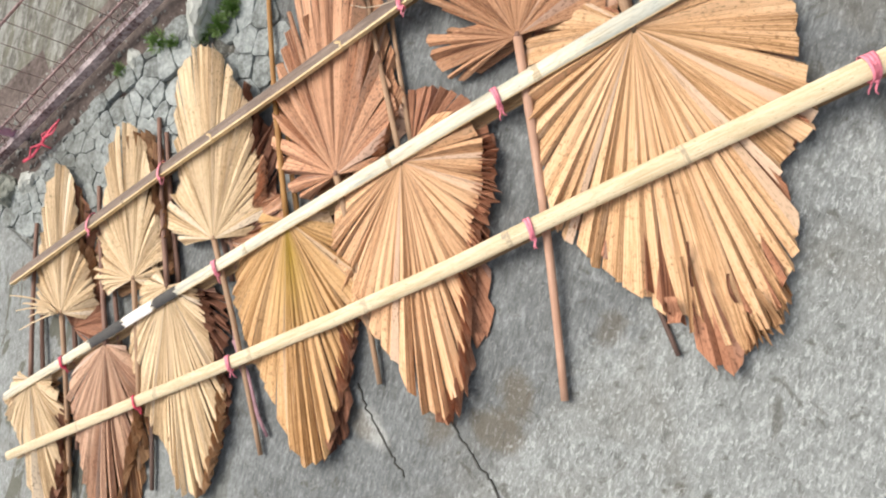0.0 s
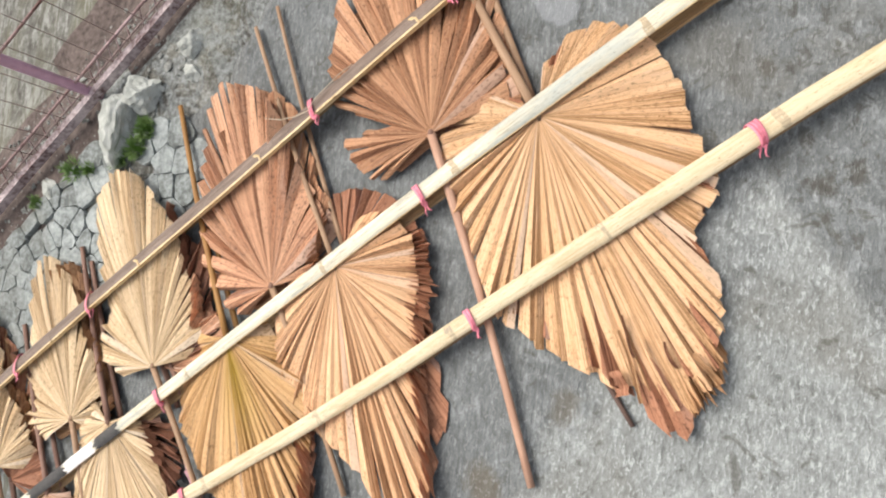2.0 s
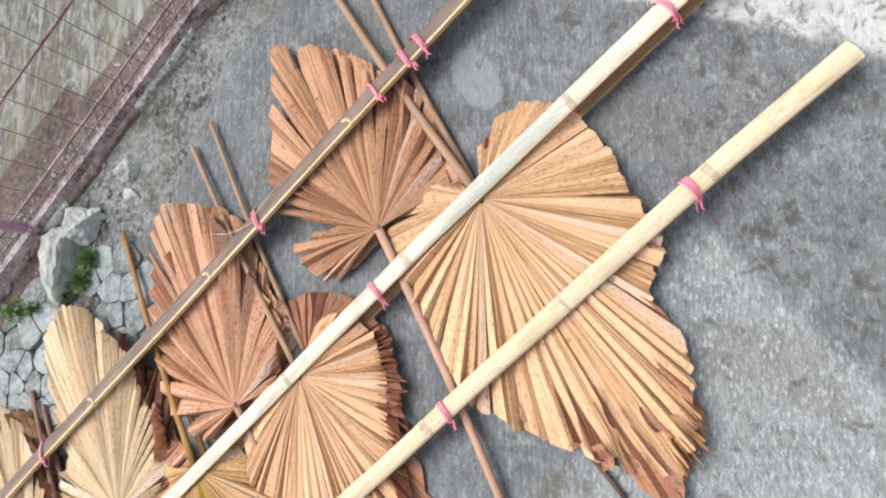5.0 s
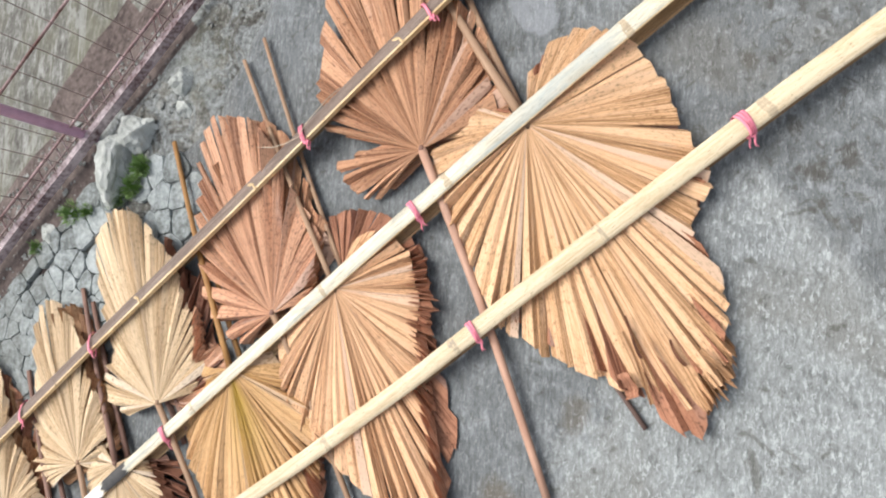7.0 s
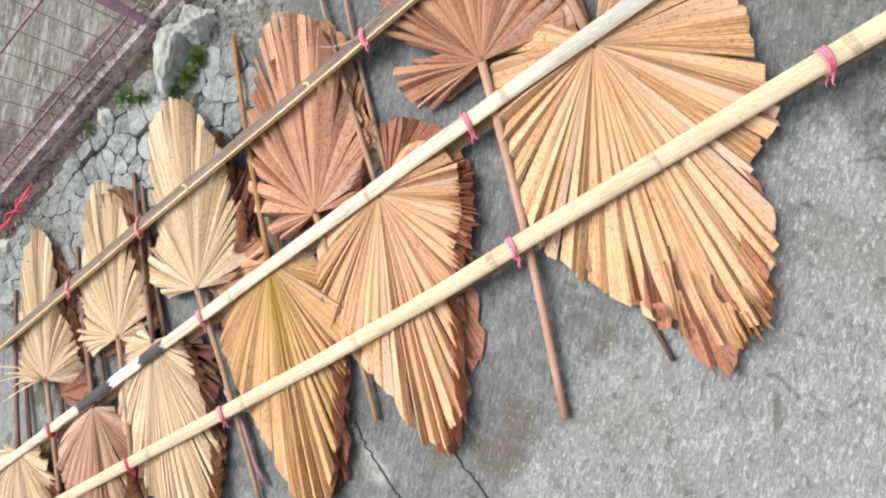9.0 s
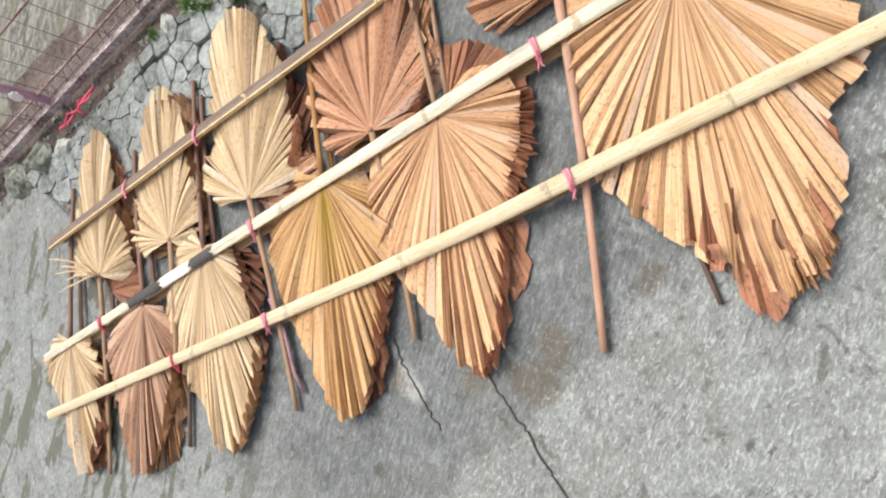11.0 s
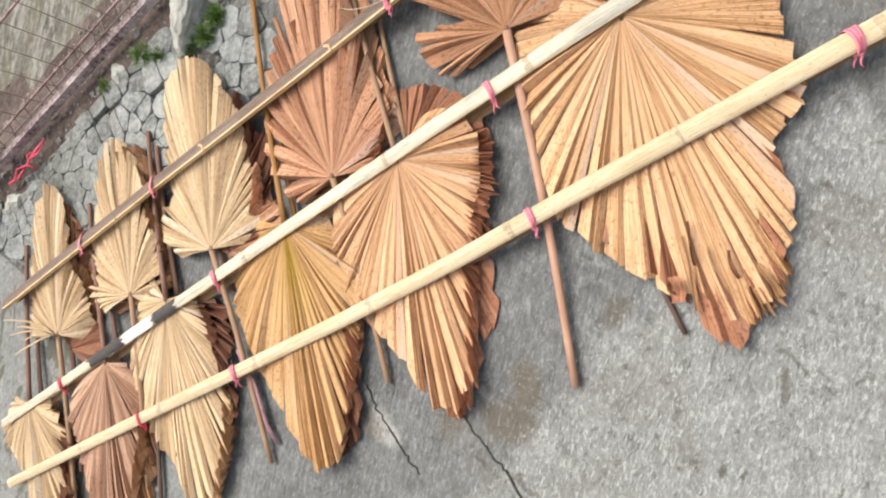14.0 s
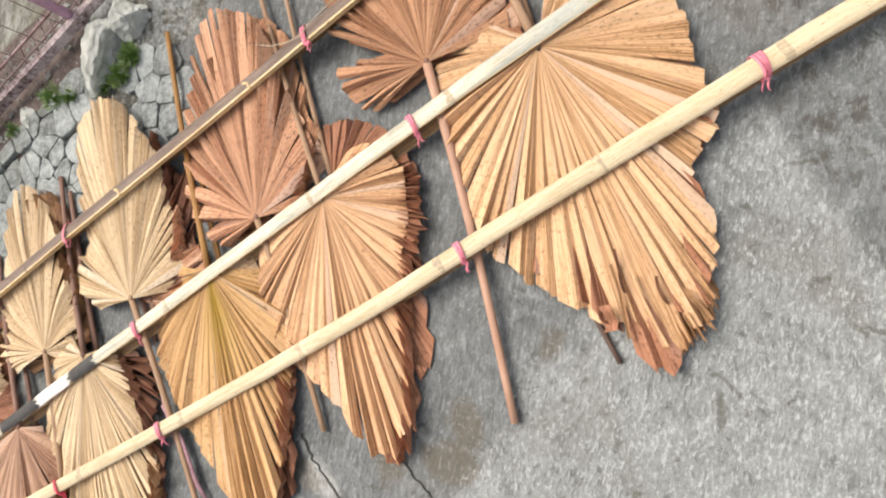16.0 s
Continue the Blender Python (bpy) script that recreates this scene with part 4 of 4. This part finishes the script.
BEND1 = ((0, 0.020), (0.5, 0.031), (0.8, 0.038), (1.4, 0.043), (2.1, 0.058), (2.95, 0.066))
BEND2 = ((0, 0.024), (0.6, 0.030), (1.3, 0.034), (1.9, 0.036), (2.3, 0.033), (2.6, 0.026), (2.9, 0.017), (3.4, 0.002))
BEND3 = ((0, 0.002), (0.68, -0.006), (1.1, -0.014), (1.5, -0.021), (1.9, -0.018), (2.2, -0.006), (2.6, 0.004), (3.0, 0.013), (3.34, 0.010))
POLE1, M1, LEN1 = bamboo_pole((-0.704, 2.304, 0.052), (1.235, 0.087, 0.056), 0.074, 0.088, M_BAMBOO_DARK, M_BAMBOO_BACK, "weathered dark split bamboo pole with pale cut edge",
            (0.614, 1.046, 1.575, 2.165, 2.7), ((0.43, 1, M_RAFFIA), (0.804, 1, M_RAFFIA), (1.784, 2, M_RAFFIA), (2.267, 1, M_RAFFIA), (2.385, 2, M_RAFFIA), (2.443, 2, M_RAFFIA)), 51, arc=58, tilt=-34, wall=0.0150, flat=1.0, centre=0.87, node_mat=M_BAMBOO_DARK, pared=1, bend=BEND1, low_size=0.2, back_shift=0.0)
for k, x in enumerate((0.614, 1.046, 1.575, 2.165)):
    r = 0.074 + 0.014 * x / LEN1 + 0.001
    hook = [(x + dx, sideways(BEND1, x) + r * (math.cos(radians(a)) - 0.87 * math.cos(radians(56))), r * (math.sin(radians(a)) - 0.87 * math.sin(radians(56)))) for dx, a in ((-0.016, 58), (-0.008, 64), (0.003, 70), (0.002, 77), (0.007, 85))]
    v, f, u = tube(hook, [0.0025, 0.0055, 0.0035, 0.004, 0.003] if k else [0.001, 0.002, 0.002, 0.002, 0.002], 7, 0.6)
    part("splinter", mesh_of("splinter", v, f, M_CUT if k else M_BAMBOO_DARK, u, None, True), POLE1, "pale torn splinter at a node" if k else "")
POLE2, M2, LEN2 = bamboo_pole((-1.14, 2.183, 0.054), (1.12, -0.348, 0.060), 0.0165, 0.0285, M_BAMBOO_PALE, M_BAMBOO_BACK, "bleached pale split bamboo pole with black and white paint",
            (0.62, 1.22, 1.768, 2.225, 2.784, 3.2), ((0.311, 2, M_RAFFIA_RED), (1.091, 2, M_RAFFIA), (2.11, 2, M_RAFFIA), (3.09, 2, M_RAFFIA)), 52, arc=150, tilt=-16, back_shift=-0.018, pared=1, bend=BEND2)
bamboo_pole((-1.324, 2.107, 0.054), (0.759, -0.49, 0.060), 0.0172, 0.0262, M_BAMBOO, M_BAMBOO_BACK, "straw yellow split bamboo pole tied over leaves",
            (0.37, 0.77, 1.18, 1.608, 2.054, 2.5, 2.94), ((0.669, 1, M_RAFFIA_RED), (1.094, 2, M_RAFFIA), (2.115, 2, M_RAFFIA), (2.886, 3, M_RAFFIA)), 53, arc=172, tilt=-4, back_shift=-0.010, bend=BEND3, low_size=0.66)

# paint bands on the pale pole
for x0, x1, mat in ((0.475, 0.655, M_TAPE_BLACK), (0.66, 0.800, M_TAPE_WHITE), (0.806, 0.915, M_TAPE_BLACK)):
    verts, faces = [], []
    n, k = 6, 14
    for i in range(n + 1):
        x = x0 + (x1 - x0) * i / n
        r = (0.0165 + 0.0120 * x / LEN2) * 1.035 + 0.0012
        for q in range(k + 1):
            a = radians(74 + 75 - 150 * q / k)
            jag = 0.03 * noise.noise((q * 0.55, x0 * 9, 3)) if i in (0, n) else 0
            for rr in (r, r - 0.001):
                verts.append((x + jag, math.cos(a) * rr + sideways(BEND2, x), math.sin(a) * rr * 0.42 + (0.0005 if rr == r else 0)))
    w = 2 * (k + 1)
    for i in range(n):
        for q in range(k):
            a = i * w + 2 * q
            faces.append((a, a + 2, a + 2 + w, a + w))
    part("paint_band", mesh_of("paint_band", verts, faces, mat, None, None, True), POLE2, "flaking black paint" if mat is M_TAPE_BLACK else "white paint")


# ---- fence ----
def build_fence():
    fence = thing("mesh_fence", *by_fence(0, 0, 0), "rusty red painted steel mesh fence with flaking paint", "fence")
    turn = pose(0, 0, 0, 0, 0, math.degrees(math.atan2(FENCE_U.y, FENCE_U.x)))
    fence.matrix_basis = Matrix.Translation(fence.location) @ turn
    x0, x1, top = -2.7, 2.9, 0.95

    def rod(name, a, b, r, mat, label="", sides=6):
        v, f, u = tube([a, tuple((Vector(a) + Vector(b)) / 2), b], [r, r, r], sides)
        return part(name, mesh_of(name, v, f, mat, u, None, True), fence, label)

    verts, faces = [], []
    prof = ((0, 0.030), (0, 0.034), (-0.024, 0.034), (-0.024, 0.0), (-0.020, 0.0), (-0.020, 0.030))
    n = 60
    for i in range(n + 1):
        x = x0 + (x1 - x0) * i / n
        dz = 0.003 * noise.noise((x * 3, 0, 1))
        for y, z in prof:
            verts.append((x, y + 0.002 * noise.noise((x * 4, 5, 1)), z + dz + 0.004))
    for i in range(n):
        for k in range(6):
            faces.append((i * 6 + k, i * 6 + (k + 1) % 6, (i + 1) * 6 + (k + 1) % 6, (i + 1) * 6 + k))
    part("bottom_rail", mesh_of("bottom_rail", verts, faces, M_IRON_EDGE), fence, "angle iron with flaking pink paint")
    for z, r, mat in ((0.05, 0.003, M_WIRE), (0.092, 0.0045, M_IRON), (0.335, 0.0042, M_IRON), (0.58, 0.0042, M_IRON), (0.86, 0.0045, M_IRON), (top, 0.006, M_IRON)):
        rod("horizontal_bar", (x0, 0.004, z), (x1, 0.004, z), r, mat)
    x = x0
    while x < x1:
        rod("vertical_wire", (x, 0, 0.02), (x, 0, top), 0.0013, M_WIRE)
        x += 0.0905
    x, rng = x0, random.Random(7)
    while x < x1:
        a, b = x, x + 0.055 + rng.uniform(-0.01, 0.01)
        rod("tie_wire", (a, 0.012, 0.03), (b, 0.006 + rng.uniform(-0.01, 0.02), 0.092), 0.0024, M_IRON if rng.random() < 0.5 else M_IRON_EDGE, "", 5)
        x += 0.052 + rng.uniform(-0.02, 0.02)
    for s in (-2.765, -1.765, -0.765, 0.235, 1.235, 2.235):
        v, f, u = tube([(s, 0.01, -0.15), (s, 0.01, 0.4), (s, 0.01, 1.0)], [0.017] * 3, 12)
        part("post", mesh_of("post", v, f, M_POST, u, None, True), fence, "mauve painted steel pipe post")


build_fence()
bm = bmesh.new()
bmesh.ops.create_cube(bm, size=1)
bmesh.ops.bevel(bm, geom=bm.edges[:], offset=0.2, segments=2, affect="EDGES")
me = bpy.data.meshes.new("plastic_clip")
bm.to_mesh(me)
bm.free()
me.materials.append(M_PLASTIC)
clip_ob = new("plastic_clip", me)
clip_ob.matrix_basis = Matrix.Translation(by_fence(-0.750, -0.030, 0.176)) @ pose(0, 0, 0, 0, 20, -42.6) @ Matrix.Diagonal((0.034, 0.016, 0.052, 1))
tagged(clip_ob, "small white plastic clip on a fence post", "plastic clip")


# ---- stones, rubble, weeds ----
def stone(x, y, size, turn, seed, label):
    bm = bmesh.new()
    bmesh.ops.create_icosphere(bm, subdivisions=4, radius=1)
    size = tuple(1.45 * c for c in size)
    rng = random.Random(seed)
    cuts = [(Vector((rng.uniform(-1, 1), rng.uniform(-1, 1), rng.uniform(-0.3, 1))).normalized(), rng.uniform(0.5, 0.8)) for _ in range(16)]
    for v in bm.verts:
        p = v.co.copy()
        for nrm, far in cuts:
            over = p.dot(nrm) - far
            if over > 0:
                p -= nrm * over
        p *= 1 + 0.14 * noise.noise(p * 2.6 + Vector((seed, 0, 0))) + 0.12 * noise.noise(p * 6 + Vector((0, seed, 0)))
        v.co = Vector((p.x * size[0], p.y * size[1], p.z * size[2]))
    me = bpy.data.meshes.new("stone")
    bm.to_mesh(me)
    bm.free()
    me.materials.append(M_MOSSY if "mossy" in label else M_ROCK)
    ob = new("stone", me)
    ob.matrix_basis = pose(x, y, size[2] * 0.45 - 0.02, 0, 0, turn)
    return tagged(ob, label, "stone", "stones by the fence")


stone(0.548, 1.705, (0.066, 0.055, 0.045), -40, 1, "pale grey angular stone by the fence")
stone(0.445, 1.775, (0.108, 0.070, 0.05), 20, 2, "large pale grey broken stone by the fence")
stone(0.385, 1.765, (0.050, 0.040, 0.035), 70, 3, "grey broken stone beside weeds")
stone(0.722, 1.520, (0.042, 0.034, 0.03), -10, 4, "small pale stone in rubble")
stone(-0.42, 2.60, (0.07, 0.05, 0.04), 30, 5, "mossy grey stone at the yard edge")
stone(-0.56, 2.72, (0.08, 0.055, 0.04), 60, 6, "mossy grey stone at the yard edge")
stone(-0.36, 2.48, (0.05, 0.035, 0.03), 10, 8, "grey broken stone at the yard edge")
stone(0.63, 1.50, (0.03, 0.022, 0.02), 50, 9, "flat pale stone at the concrete edge")
stone(0.20, 2.06, (0.04, 0.03, 0.022), 50, 10, "small grey stone among weeds")


def rubble():
    rng = random.Random(5)
    verts, faces = [], []
    for _ in range(2600):
        s = rng.uniform(-1.6, 2.0)
        d = rng.uniform(-0.40, 0.3) if s > 0.1 else rng.uniform(-0.18, 0.3)
        r = rng.choice((0.003, 0.004, 0.004, 0.006, 0.006, 0.008, 0.012)) * rng.uniform(0.7, 1.2)
        p = Vector(by_fence(s, d, -0.012 + r * 0.3 - (0.13 * d / 0.36 if d > 0 else 0)))
        o = len(verts)
        for q in range(6):
            v = Vector(((1, 0, 0), (-1, 0, 0), (0, 1, 0), (0, -1, 0), (0, 0, 1), (0, 0, -1))[q]) * r * rng.uniform(0.6, 1.2)
            v.z *= 0.5
            verts.append(tuple(p + v + Vector((rng.uniform(-0.3, 0.3), rng.uniform(-0.3, 0.3), 0)) * r))
        for f in ((0, 2, 4), (2, 1, 4), (1, 3, 4), (3, 0, 4), (2, 0, 5), (1, 2, 5), (3, 1, 5), (0, 3, 5)):
            faces.append(tuple(o + k for k in f))
    ob = new("rubble", mesh_of("rubble", verts, faces, M_GRIT))
    tagged(ob, "loose grey grit and rubble along the fence", "rubble", kind="stuff")


rubble()


def weed(x, y, spread, count, seed):
    rng = random.Random(seed)
    plant = thing("weed", x, y, -0.01, "small green weed tuft growing in rubble", "weed", "weeds")
    verts, faces = [], []
    for _ in range(count):
        a, far = rng.uniform(0, 6.28), spread * math.sqrt(rng.random())
        base = Vector((math.cos(a) * far * 0.5, math.sin(a) * far * 0.5, 0))
        out = Vector((math.cos(a), math.sin(a), 0)) * far * 0.6 + Vector((0, 0, rng.uniform(0.015, 0.045)))
        side = Vector((-math.sin(a), math.cos(a), 0)) * rng.uniform(0.0016, 0.0034)
        o = len(verts)
        tip = base + out * rng.uniform(0.8, 1.2)
        mid = base + out * 0.55 + Vector((0, 0, 0.008))
        verts += [tuple(v) for v in (base - side * 0.3, base + side * 0.3, mid - side, mid + side, tip)]
        faces += [(o, o + 1, o + 3, o + 2), (o + 2, o + 3, o + 4)]
    part("leaves", mesh_of("leaves", verts, faces, M_WEED), plant)


for k, (x, y, r, c) in enumerate(((0.435, 1.645, 0.042, 260), (0.335, 1.745, 0.045, 380), (0.275, 1.945, 0.05, 130), (0.285, 1.87, 0.03, 80), (0.37, 1.675, 0.045, 240), (0.15, 2.10, 0.03, 60))):
    weed(x, y, r, c, 60 + k)

# loose red raffia on the ground
v, f, u = tube([(-0.285, 2.515, 0.012), (-0.25, 2.455, 0.02), (-0.20, 2.43, 0.016), (-0.165, 2.40, 0.024), (-0.12, 2.385, 0.016), (-0.085, 2.35, 0.02)], [0.006, 0.007, 0.006, 0.007, 0.006, 0.004], 7, 0.5)
scrap = tagged(new("raffia_scrap", mesh_of("raffia_scrap", v, f, M_RAFFIA_RED, u, None, True)), "tangled red raffia scrap on cracked mortar", "raffia scrap")

for pts in (((-0.265, 2.47, 0.02), (-0.22, 2.46, 0.03), (-0.19, 2.41, 0.02), (-0.16, 2.43, 0.02), (-0.13, 2.40, 0.012)), ((-0.21, 2.44, 0.028), (-0.195, 2.405, 0.03), (-0.20, 2.37, 0.012)), ((-0.17, 2.40, 0.03), (-0.14, 2.36, 0.026), (-0.10, 2.37, 0.01))):
    v, f, u = tube(pts, [0.005] * (len(pts) - 1) + [0.002], 6, 0.5)
    part("strand", mesh_of("strand", v, f, M_RAFFIA_RED, u, None, True), scrap)

# ---- cracked mortar: separate pieces along the yard's edge ----
def clip(poly, p, n):
    out = []
    for a, b in zip(poly, poly[1:] + poly[:1]):
        da, db = (a - p).dot(n), (b - p).dot(n)
        if da <= 0:
            out.append(a)
        if da * db < 0:
            out.append(a + (b - a) * (da / (da - db)))
    return out


def cracked_mortar():
    rng = random.Random(21)
    base = new("cracked_mortar")
    base.location = by_fence(0, 0, 0)
    tagged(base, "grey cracked mortar in irregular plates along the yard edge", "cracked mortar", kind="structure")
    seeds = []
    tries = 0
    while len(seeds) < 240 and tries < 6000:
        tries += 1
        s, d = rng.uniform(-1.75, 0.42), rng.uniform(-0.58, -0.13 + 0.05 * noise.noise((tries * 0.37, 0, 0)))
        if s > 0.1 and d > -0.2 - 0.4 * (s - 0.1):
            continue
        p = Vector((s, d))
        w = FENCE_C + FENCE_U * s + FENCE_N * d
        if w.x < -0.50 + 0.08 * noise.noise((w.y * 7, 3, 0)) and w.y > 2.1:
            continue
        if s > -0.75 and noise.noise((s * 6.5, d * 8.0, 11)) > 0.06:
            continue
        reach = rng.choice((0.75, 0.9, 1.1, 1.5))
        if all((p - q).length > (0.036 + 0.030 * max(0, min(1, (s + 0.9) / 1.1))) * reach for q in seeds):
            seeds.append(p)
    for p in seeds:
        poly = [p + Vector(c) * 0.062 for c in ((-1, -0.6), (-0.6, -1), (0.6, -1), (1, -0.6), (1, 0.6), (0.6, 1), (-0.6, 1), (-1, 0.6))]
        for q in seeds:
            if q is not p and (q - p).length < 0.2:
                poly = clip(poly, (p + q) / 2, (q - p).normalized())
        poly = clip(poly, Vector((0, -0.115 - 0.060 * math.exp(-(((p.x + 0.72) / 0.28) ** 2)) + 0.02 * noise.noise((p.x * 9, 0, 0)))), Vector((0, 1))) if poly else poly
        if len(poly) < 3:
            continue
        c = sum(poly, Vector((0, 0))) / len(poly)
        tops, slack = [], rng.choice((-0.002, -0.001, 0.0, 0.001))
        for a, b in zip(poly, poly[1:] + poly[:1]):
            for t in (0.0, 0.33, 0.67):
                e = a.lerp(b, t)
                e = c + (e - c) * (1 - slack / max(0.01, (e - c).length)) * (0.93 if t == 0.0 else 1.0)
                tops.append(e + Vector((rng.uniform(-1, 1), rng.uniform(-1, 1))) * 0.0026)
        h = 0.004 + rng.uniform(-0.003, 0.003)
        tilt = Vector((rng.uniform(-0.03, 0.03), rng.uniform(-0.03, 0.03)))
        n = len(tops)
        verts = []
        for ring, (shrink, z) in enumerate(((1.0, -0.05), (1.0, h - 0.003), (0.95, h))):
            for e in tops:
                o = (e - c) * shrink
                w = FENCE_U * (o.x + c.x) + FENCE_N * (o.y + c.y)
                verts.append((w.x, w.y, z + (o.dot(tilt) if ring else 0)))
        w = FENCE_U * c.x + FENCE_N * c.y
        verts.append((w.x, w.y, h + 0.001))
        faces = [(k + r * n, (k + 1) % n + r * n, (k + 1) % n + (r + 1) * n, k + (r + 1) * n) for r in (0, 1) for k in range(n)]
        faces += [(2 * n + k, 2 * n + (k + 1) % n, 3 * n) for k in range(n)]
        part("mortar_piece", mesh_of("mortar_piece", verts, faces, M_MORTAR), base)


cracked_mortar()


def crack(points, width, seed):
    """A narrow jagged crack: a ribbon on the concrete, dark like a shaded gap."""
    rng = random.Random(seed)
    line = []
    for a, b in zip(points, points[1:]):
        for k in range(10):
            p = Vector(a).lerp(Vector(b), k / 10)
            line.append(p + Vector((rng.uniform(-1, 1), rng.uniform(-1, 1))) * 0.006)
    verts, faces = [], []
    for i, p in enumerate(line):
        d = (line[min(i + 1, len(line) - 1)] - line[max(i - 1, 0)]).normalized()
        side = Vector((-d.y, d.x)) * width * rng.uniform(0.3, 1.0) * (0.3 if i in (0, len(line) - 1) else 1)
        for e, z in ((side, 0.0035), (-side, 0.0035), (-side, -0.01), (side, -0.01)):
            verts.append((p.x + e.x, p.y + e.y, z))
    for i in range(len(line) - 1):
        for k in range(4):
            faces.append((i * 4 + k, i * 4 + (k + 1) % 4, i * 4 + 4 + (k + 1) % 4, i * 4 + 4 + k))
    tagged(new("concrete_crack", mesh_of("concrete_crack", verts, faces, M_CRACK)), "dark narrow crack in the concrete yard", "crack", kind="structure")


crack(((-0.53, 0.57), (-0.60, 0.47), (-0.66, 0.38), (-0.76, 0.26), (-0.90, 0.05)), 0.0026, 3)
crack(((-0.56, 0.83), (-0.62, 0.78), (-0.70, 0.68), (-0.76, 0.60)), 0.0022, 4)

# pale string tied to the dark pole, its ends lying loose
v, f, u = tube([(0.474, 1.145, 0.06), (0.470, 1.087, 0.067), (0.478, 1.033, 0.078), (0.494, 0.987, 0.086), (0.526, 0.971, 0.086), (0.561, 0.947, 0.078), (0.603, 0.914, 0.072), (0.635, 0.878, 0.066)], [0.0015] * 8, 6)
tagged(new("string", mesh_of("string", v, f, M_STRING, u, None, True)), "pale thin string lying on dark bamboo", "string")

# mauve raffia strips hanging beside a leaf stalk
M_MAUVE = plain("mauve_raffia", (0.42, 0.235, 0.27), 0.6, 0.2, 60)
strip = thing("raffia_strip", -0.65, 1.21, 0, "faded mauve raffia strips beside a leaf stalk", "raffia strip")
for pts in (((-0.522, 1.301), (-0.649, 1.231), (-0.736, 1.160), (-0.882, 1.081)), ((-0.588, 1.272), (-0.673, 1.190), (-0.777, 1.121), (-0.828, 1.070))):
    v, f, u = tube([(x + 0.65, y - 1.21, 0.030 - 0.007 * k) for k, (x, y) in enumerate(pts)], [0.006, 0.009, 0.008, 0.006], 8, 0.35)
    part("strand", mesh_of("strand", v, f, M_MAUVE, u, None, True), strip)
